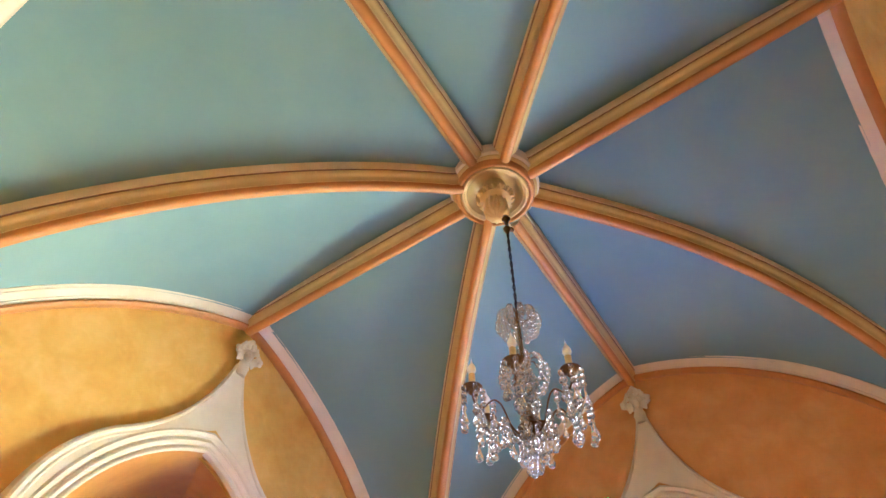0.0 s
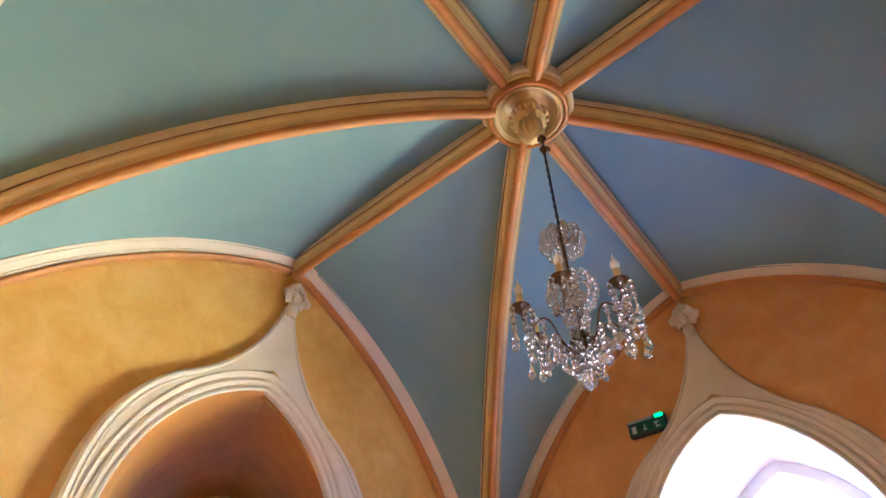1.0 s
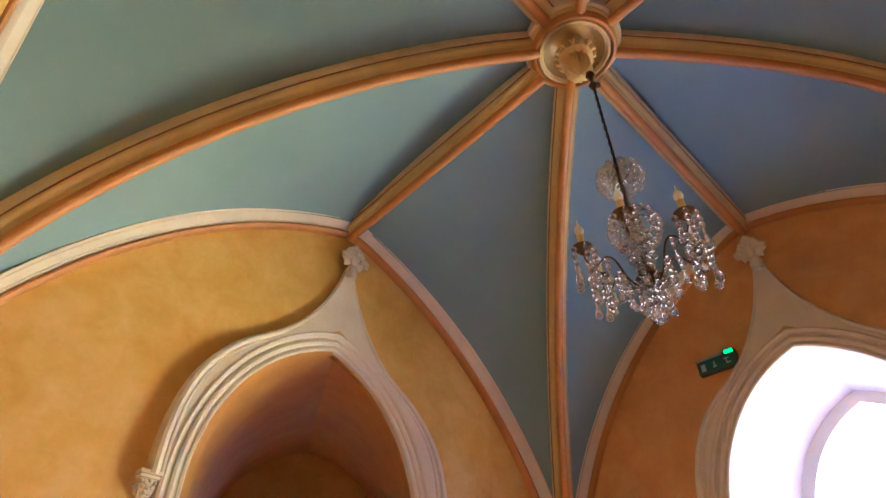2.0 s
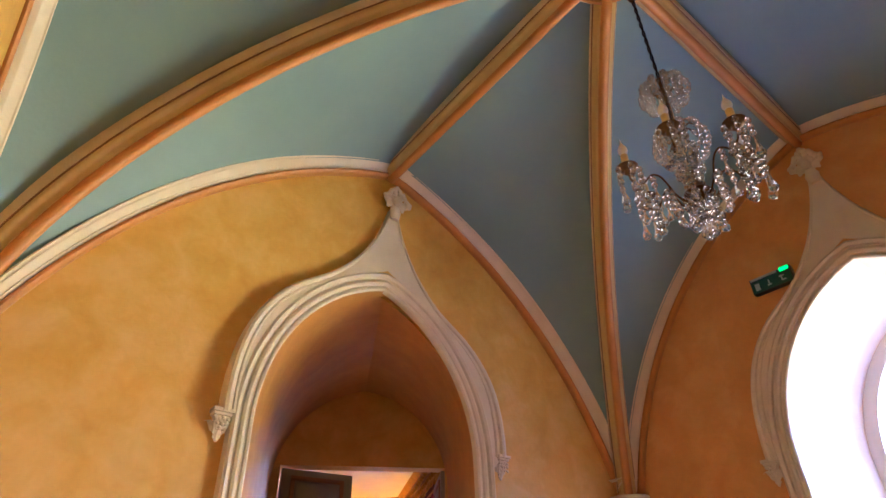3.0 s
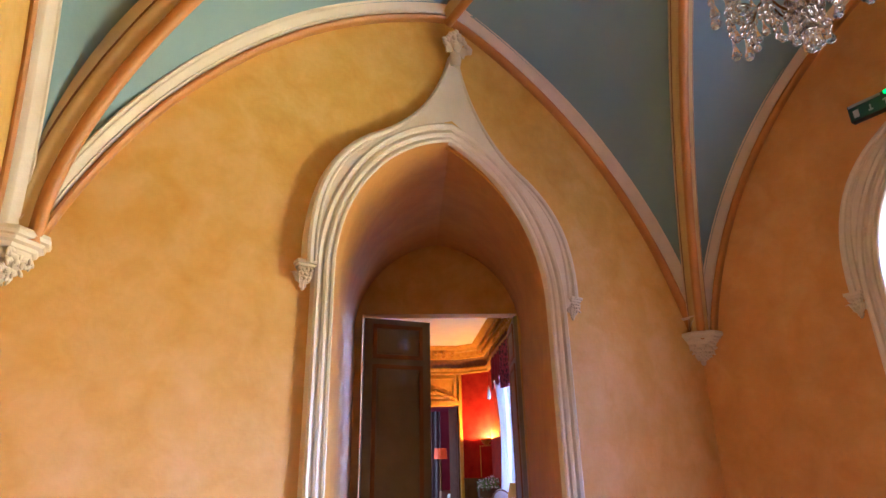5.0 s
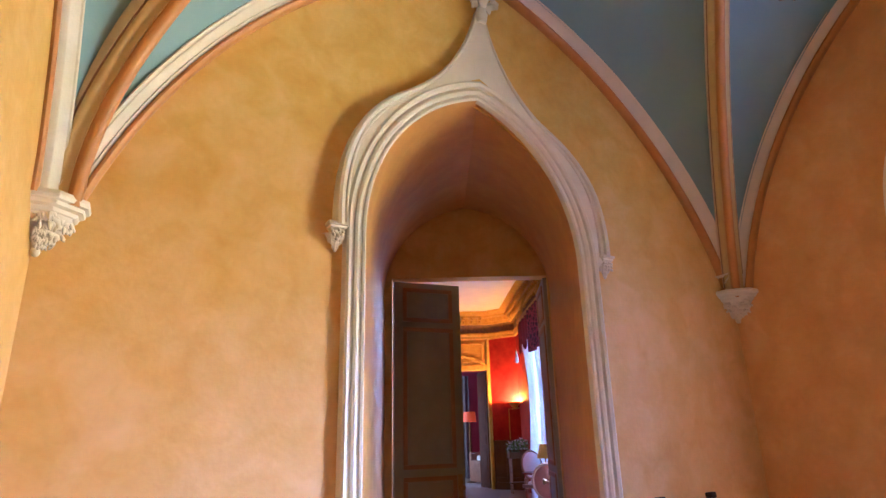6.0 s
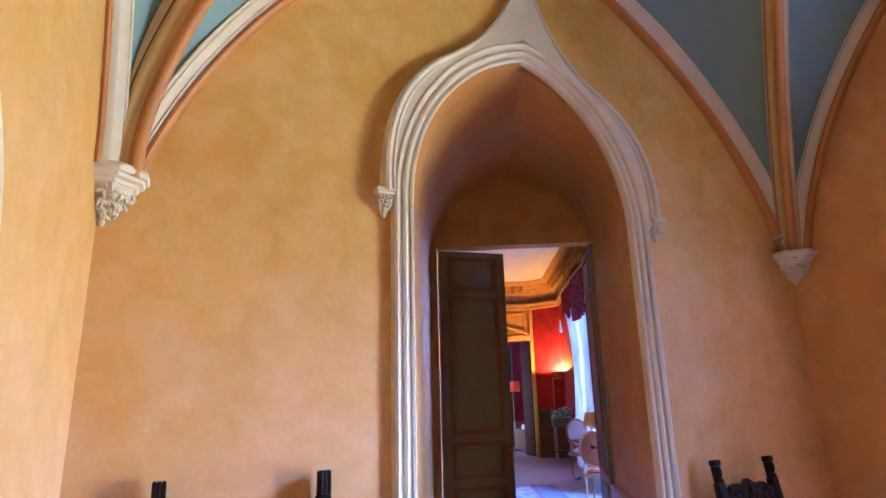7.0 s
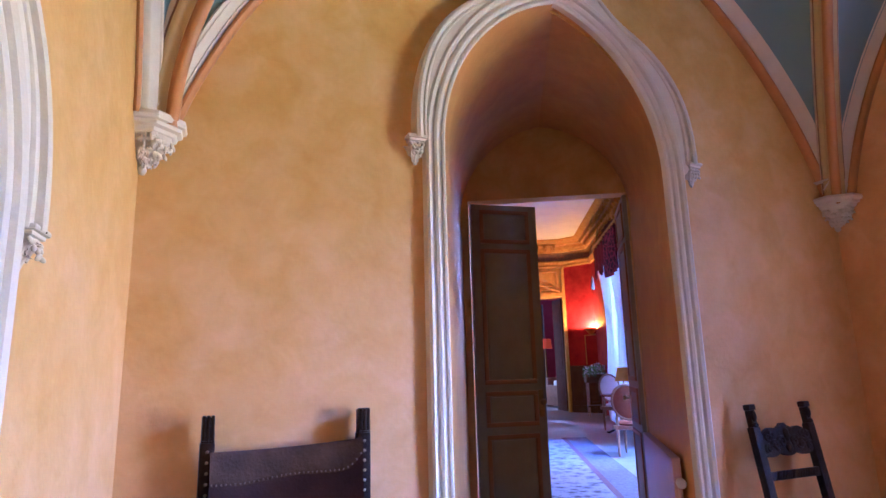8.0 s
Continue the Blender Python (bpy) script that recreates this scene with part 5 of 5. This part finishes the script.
bmesh.ops.translate(bm, vec=(0.02, 0, 0), verts=[v for v in ext["geom"] if isinstance(v, bmesh.types.BMVert)])
part("valance", bm, DRAPE, pelmet, "crimson velvet valance")
LATTICE, ltn, ltp = nodes_of("crimson lattice brocade")
lco = ltn.nodes.new("ShaderNodeTexCoord")
lvo = ltn.nodes.new("ShaderNodeTexVoronoi")
lvo.feature = "DISTANCE_TO_EDGE"
lvo.inputs["Scale"].default_value = 11
lrm = ltn.nodes.new("ShaderNodeValToRGB")
lrm.color_ramp.elements[0].position, lrm.color_ramp.elements[1].position = 0.06, 0.16
lrm.color_ramp.elements[0].color, lrm.color_ramp.elements[1].color = (0.33, 0.045, 0.075, 1), (0.045, 0.006, 0.018, 1)
ltn.links.new(lco.outputs["Object"], lvo.inputs["Vector"])
ltn.links.new(lvo.outputs["Distance"], lrm.inputs[0])
ltn.links.new(lrm.outputs[0], ltp.inputs["Base Color"])
ltp.inputs["Roughness"].default_value = 0.75
bm = bmesh.new()
rows = []
for j in range(9):
    v = j / 8
    rows.append([bm.verts.new((-0.275 - 0.020 * math.sin(i * 1.1 + 2 * v), y1 - 1.00 - 1.15 * i / 24, 3.50 - (0.84 - 0.05 * abs(i / 12 - 1)) * v)) for i in range(25)])
for a, b in zip(rows, rows[1:]):
    for i in range(24):
        bm.faces.new((a[i], a[i + 1], b[i + 1], b[i]))
ext = bmesh.ops.extrude_face_region(bm, geom=bm.faces[:])
bmesh.ops.translate(bm, vec=(0.015, 0, 0), verts=[v for v in ext["geom"] if isinstance(v, bmesh.types.BMVert)])
part("jabot", bm, LATTICE, pelmet, "dark lattice-patterned crimson jabot")
bm = lathe([(0.004, 3.0), (0.012, 2.98), (0.030, 2.94), (0.022, 2.90), (0.034, 2.87), (0.042, 2.72), (0.010, 2.71)], pose(-0.30, y1 + 0.36, -0.05), 12)
part("tassel", bm, IVORY_CORD, pelmet, "ivory tassel")
part("end_piece", box(-0.23, -0.01, y0 - 0.56, y0 - 0.52, 2.9, 3.52, 0.005), DRAPE, pelmet)
part("end_piece", box(-0.23, -0.01, y1 + 0.38, y1 + 0.41, 2.9, 3.52, 0.005), DRAPE, pelmet)
part("cornice_board", box(-0.26, -0.01, y0 - 0.58, y1 + 0.43, 3.50, 3.58, 0.01), GILT, pelmet)
bm = bmesh.new()
rnd = random.Random(9)
for i in range(30):
    u = i / 29
    leaf_blob(bm, pose(-0.23, y0 - 0.5 + (y1 - y0 + 0.85) * u, 3.62 + 0.16 * math.sin(math.pi * u) + rnd.uniform(-0.03, 0.05), rnd.uniform(-60, 60), 0, 0), 0.035, 0.07, 0.05)
part("cresting", bm, GILT, pelmet, "gilded carved cresting")
# uplighter on the wall beside the curtain
sconce = thing("wall_uplighter", "gilt bowl uplighter glowing on the red wall", "wall lamp", CANT @ pose(0.75, -0.20, 1.94))
bm = lathe([(0.01, -0.12), (0.06, -0.10), (0.13, -0.01), (0.155, 0.012), (0.160, 0.016), (0.125, -0.005), (0.05, -0.085), (0.01, -0.10)], None, 24)
part("bowl", bm, GILT, sconce)
part("arm", box(-0.012, 0.012, 0.0, 0.20, -0.13, -0.10, 0.004), GILT, sconce)
pl = bpy.data.lights.new("uplighter_bulb", "POINT")
pl.energy, pl.color, pl.shadow_soft_size = 1150, (1.0, 0.42, 0.03), 0.02
bulb = new("uplighter_bulb", pl)
bulb.matrix_world = CANT @ pose(0.75, -0.20, 1.945)
# thin gilt frame on the wall
pic = thing("wall_frame", "thin gilt frame on the red wall", "frame", CANT)
for x0, x1, z0, z1 in ((0.475, 0.490, 1.12, 1.80), (0.475, CW - 0.02, 1.80, 1.82)):
    part("frame_bar", box(x0, x1, -0.03, -0.001, z0, z1, 0.004), GILT, pic)
# rug
m_rug, rt, rp = nodes_of("patterned wool rug")
co = rt.nodes.new("ShaderNodeTexCoord")
vo = rt.nodes.new("ShaderNodeTexVoronoi")
vo.inputs["Scale"].default_value = 10
no = rt.nodes.new("ShaderNodeTexNoise")
no.inputs["Scale"].default_value, no.inputs["Detail"].default_value = 38, 5
mx = rt.nodes.new("ShaderNodeMath")
mx.operation = "MULTIPLY"
rr = rt.nodes.new("ShaderNodeValToRGB")
rr.color_ramp.elements[0].position, rr.color_ramp.elements[1].position = 0.05, 0.30
rr.color_ramp.elements[0].color, rr.color_ramp.elements[1].color = (0.045, 0.014, 0.022, 1), (0.26, 0.20, 0.24, 1)
rt.links.new(co.outputs["Object"], vo.inputs["Vector"])
rt.links.new(co.outputs["Object"], no.inputs["Vector"])
rt.links.new(vo.outputs["Distance"], mx.inputs[0])
rt.links.new(no.outputs[0], mx.inputs[1])
rt.links.new(mx.outputs[0], rr.inputs[0])
rt.links.new(rr.outputs[0], rp.inputs["Base Color"])
rp.inputs["Roughness"].default_value = 0.9
rug = thing("rug", "worn patterned red and blue-grey wool rug on parquet", "rug", SAL)
part("rug_field", box(-3.6, -1.43, -10.3, -5.4, 0.001, 0.010), m_rug, rug)
BORDER = mottled("rug border wool", (0.09, 0.05, 0.07), (0.18, 0.14, 0.18), 30, 0.9, 0.2, 150)
part("rug_border", box(-1.38, -1.07, -10.3, -5.3, 0.001, 0.010), BORDER, rug)
part("rug_stripe", box(-1.44, -1.38, -10.3, -5.3, 0.001, 0.011), mottled("dark rug stripe", (0.10, 0.03, 0.04), (0.16, 0.06, 0.06), 20, 0.9), rug)


# chairs round a small table
def oval_chair(m, cloth, wood, label):
    ob = thing("medallion_chair", label, "chair", m, "chairs round the table")
    for sx in (-1, 1):
        part("front_leg", lathe([(0.012, 0), (0.018, 0.05), (0.024, 0.34), (0.030, 0.36), (0.026, 0.40)], pose(sx * 0.20, 0.22, 0), 10), wood, ob)
        part("back_leg", lathe([(0.012, 0), (0.018, 0.05), (0.024, 0.36), (0.022, 0.52)], pose(sx * 0.17, -0.20, 0), 10), wood, ob)
    part("seat_rail", box(-0.235, 0.235, -0.225, 0.255, 0.36, 0.42, 0.015), wood, ob)
    bm = bmesh.new()
    leaf_blob(bm, pose(0, 0.015, 0.44), 0.235, 0.245, 0.055)
    part("seat", bm, cloth, ob)
    ring = [Vector((0.215 * math.cos(a), -0.22 - 0.03 * math.sin(a), 0.735 + 0.235 * math.sin(a))) for a in [math.tau * i / 40 for i in range(41)]]
    part("back_frame", add_sweep(bmesh.new(), tube_frames(ring), circle(0.019, 8), True), wood, ob)
    bm = bmesh.new()
    bmesh.ops.create_uvsphere(bm, u_segments=24, v_segments=12, radius=1, matrix=pose(0, -0.22, 0.735, 7, 0, 0) @ Matrix.Diagonal((0.205, 0.03, 0.225, 1)))
    part("backrest", bm, cloth, ob)
    return ob


ROSE = mottled("faded rose silk", (0.24, 0.075, 0.034), (0.31, 0.105, 0.050), 12, 0.75, 0.1, 100, spec=0.1)
IVORY = mottled("ivory silk", (0.62, 0.58, 0.55), (0.70, 0.66, 0.62), 12, 0.6, 0.1, 100)
GILTWOOD = mottled("gilt brown chair wood", (0.22, 0.11, 0.05), (0.32, 0.17, 0.08), 10, 0.4, 0.1, 80)
oval_chair(SAL @ pose(-0.74, -7.23, 0, 0, 0, -28) @ Matrix.Scale(0.88, 4), ROSE, GILTWOOD, "medallion-back chair in faded rose silk beside a small table")
oval_chair(SAL @ pose(-0.36, -4.35, 0, 0, 0, 205) @ Matrix.Scale(0.96, 4), IVORY, GILTWOOD, "medallion-back chair in ivory silk beside a small table")
table = thing("tripod_table", "small round table with red-brown top on a dark tripod", "table", SAL @ pose(-0.42, -4.95, 0) @ Matrix.Diagonal((0.92, 0.92, 0.86, 1)))
part("tabletop", lathe([(0.01, 0.70), (0.36, 0.70), (0.37, 0.715), (0.36, 0.73), (0.01, 0.73)], seg=32), mottled("red brown polished wood", (0.20, 0.04, 0.02), (0.28, 0.07, 0.035), 6, 0.2), table)
part("column", lathe([(0.03, 0.10), (0.05, 0.16), (0.025, 0.24), (0.04, 0.36), (0.022, 0.5), (0.035, 0.66), (0.08, 0.70)], seg=14), DARK_WOOD, table)
for i in range(3):
    a = math.tau * i / 3 + 0.4
    d = Vector((math.cos(a), math.sin(a), 0))
    part("foot", add_sweep(bmesh.new(), tube_frames([d * r + Vector((0, 0, z)) for r, z in ((0.02, 0.16), (0.10, 0.14), (0.19, 0.07), (0.27, 0.025), (0.31, 0.03))]), circle(0.02, 7), True), DARK_WOOD, table)
lamp = thing("table_lamp", "small table lamp with a yellow pleated shade", "lamp", SAL @ pose(-0.34, -4.85, 0.63))
part("lamp_base", lathe([(0.06, 0), (0.065, 0.01), (0.02, 0.03), (0.03, 0.09), (0.015, 0.16), (0.01, 0.24)], seg=16), BRASS, lamp)
part("shade", lathe([(0.135, 0.20), (0.137, 0.20), (0.085, 0.42), (0.083, 0.42)], seg=24), mottled("yellow lamp shade", (0.78, 0.45, 0.06), (0.85, 0.52, 0.09), 9, 0.7), lamp, "yellow pleated shade")
# jardiniere with flowers
jard = thing("jardiniere", "brown wooden plant stand with a tin trough", "plant stand", SAL @ pose(-0.23, -1.22, 0))
for x, y in ((-0.17, -0.12), (0.17, -0.12), (-0.17, 0.12), (0.17, 0.12)):
    part("leg", box(x - 0.014, x + 0.014, y - 0.014, y + 0.014, 0, 0.84, 0.003), GILTWOOD, jard)
part("shelf", box(-0.20, 0.20, -0.15, 0.15, 0.20, 0.23, 0.004), PANEL_WOOD, jard)
part("trough", box(-0.21, 0.21, -0.16, 0.16, 0.72, 0.90, 0.008), PANEL_WOOD, jard)
LEAF = mottled("plant leaves", (0.08, 0.20, 0.05), (0.16, 0.32, 0.09), 20, 0.5, 0.1)
PETAL = mottled("pale flowers", (0.70, 0.72, 0.76), (0.84, 0.85, 0.88), 20, 0.6, 0.05)
plant = thing("flowering_plant", "bushy plant with pale blue-white flowers in the trough", "plant", SAL @ pose(-0.16, -1.22, 0.86))
for nm, mat, n, size in (("foliage", LEAF, 300, 0.045), ("blossom", PETAL, 120, 0.034)):
    bm = bmesh.new()
    rnd = random.Random(n)
    for i in range(n):
        x, y = rnd.uniform(-0.30, 0.34), rnd.uniform(-0.2, 0.2)
        z = rnd.uniform(0.0, 0.26) * (1 - abs(x) * 1.2) + (0.03 if mat is PETAL else 0)
        q = pose(x, y, z, rnd.uniform(-70, 70), rnd.uniform(-70, 70), rnd.uniform(0, 360))
        vs = [bm.verts.new(q @ Vector(v)) for v in ((-size, 0, 0), (0, -size * 0.45, 0.006), (size, 0, 0), (0, size * 0.45, 0.006))]
        bm.faces.new(vs)
    part(nm, bm, mat, plant, smooth=False)
# the room beyond the far doorway
set_piece("inner_room_wall", box(-4.0, 0.4, 4.3, 4.5, 0, SH), BLUE_ROOM, "magenta wall of a further room", "wall")
set_piece("inner_room_side", box(0.0, 0.2, 0.2, 4.3, 0, SH), BLUE_ROOM, "magenta side wall of a further room", "wall")
set_piece("inner_room_ceiling", box(-7.0, 0.4, 0.2, 4.5, 3.4, 3.5), CEIL_WHITE, "white ceiling of a further room", "ceiling")
area_lamp("inner_room_daylight", SAL @ pose(-3.4, 2.2, 1.5, 0, -90, 0), 2.2, 1.4, 240, (0.8, 0.88, 1.0))
flamp = thing("standing_lamp", "standing lamp with orange-red shade in a further room", "lamp", SAL @ pose(-0.98, 2.5, 0))
part("pole", lathe([(0.14, 0), (0.14, 0.02), (0.03, 0.04), (0.02, 0.3)] + [(0.020 + 0.014 * math.sin(k * 1.05) ** 2, 0.3 + 0.04 * k) for k in range(30)] + [(0.012, 1.52), (0.012, 1.62)], seg=12), DARK_BRASS, flamp)
SHADE, sht, shp = nodes_of("lit red shade")
shp.inputs["Base Color"].default_value = (0.6, 0.08, 0.03, 1)
shp.inputs["Emission Color"].default_value, shp.inputs["Emission Strength"].default_value = (1.0, 0.13, 0.02, 1), 0.45
part("shade", lathe([(0.19, 1.60), (0.192, 1.60), (0.165, 1.88), (0.163, 1.88)], seg=20), SHADE, flamp, "glowing orange-red shade")
GREY_DRAPE = mottled("grey violet curtain cloth", (0.10, 0.085, 0.10), (0.16, 0.135, 0.155), 9, 0.85, 0.15, 120)
bm = bmesh.new()
rows = [[bm.verts.new((-2.0 + 1.13 * i / 50, 3.9 + 0.05 * math.sin(i * 0.95), 0.02 + 3.0 * j / 8)) for i in range(51)] for j in range(9)]
for a, b in zip(rows, rows[1:]):
    for i in range(50):
        bm.faces.new((a[i], a[i + 1], b[i + 1], b[i]))
ext = bmesh.ops.extrude_face_region(bm, geom=bm.faces[:])
bmesh.ops.translate(bm, vec=(0, 0.012, 0), verts=[v for v in ext["geom"] if isinstance(v, bmesh.types.BMVert)])
drape = mesh_object("curtain", bm, GREY_DRAPE)
drape.matrix_world = SAL
tagged(drape, "grey-violet curtain hanging in a further room", "curtain", "curtains")
club = thing("armchair", "low brown armchair with a white cushion in a further room", "armchair", SAL @ pose(-0.62, 1.75, 0, 0, 0, 20))
TAN = mottled("brown upholstery", (0.16, 0.06, 0.03), (0.24, 0.10, 0.05), 8, 0.6, 0.1, 90)
part("base", box(-0.36, 0.36, -0.36, 0.36, 0.06, 0.42, 0.05), TAN, club)
part("backrest", box(-0.36, 0.36, 0.22, 0.38, 0.30, 0.80, 0.06), TAN, club)
for sx in (-1, 1):
    part("armrest", box(sx * 0.31 - 0.07, sx * 0.31 + 0.07, -0.36, 0.30, 0.30, 0.60, 0.05), TAN, club)
part("cushion", box(-0.22, 0.22, -0.05, 0.18, 0.46, 0.72, 0.06), IVORY, club, "white cushion")
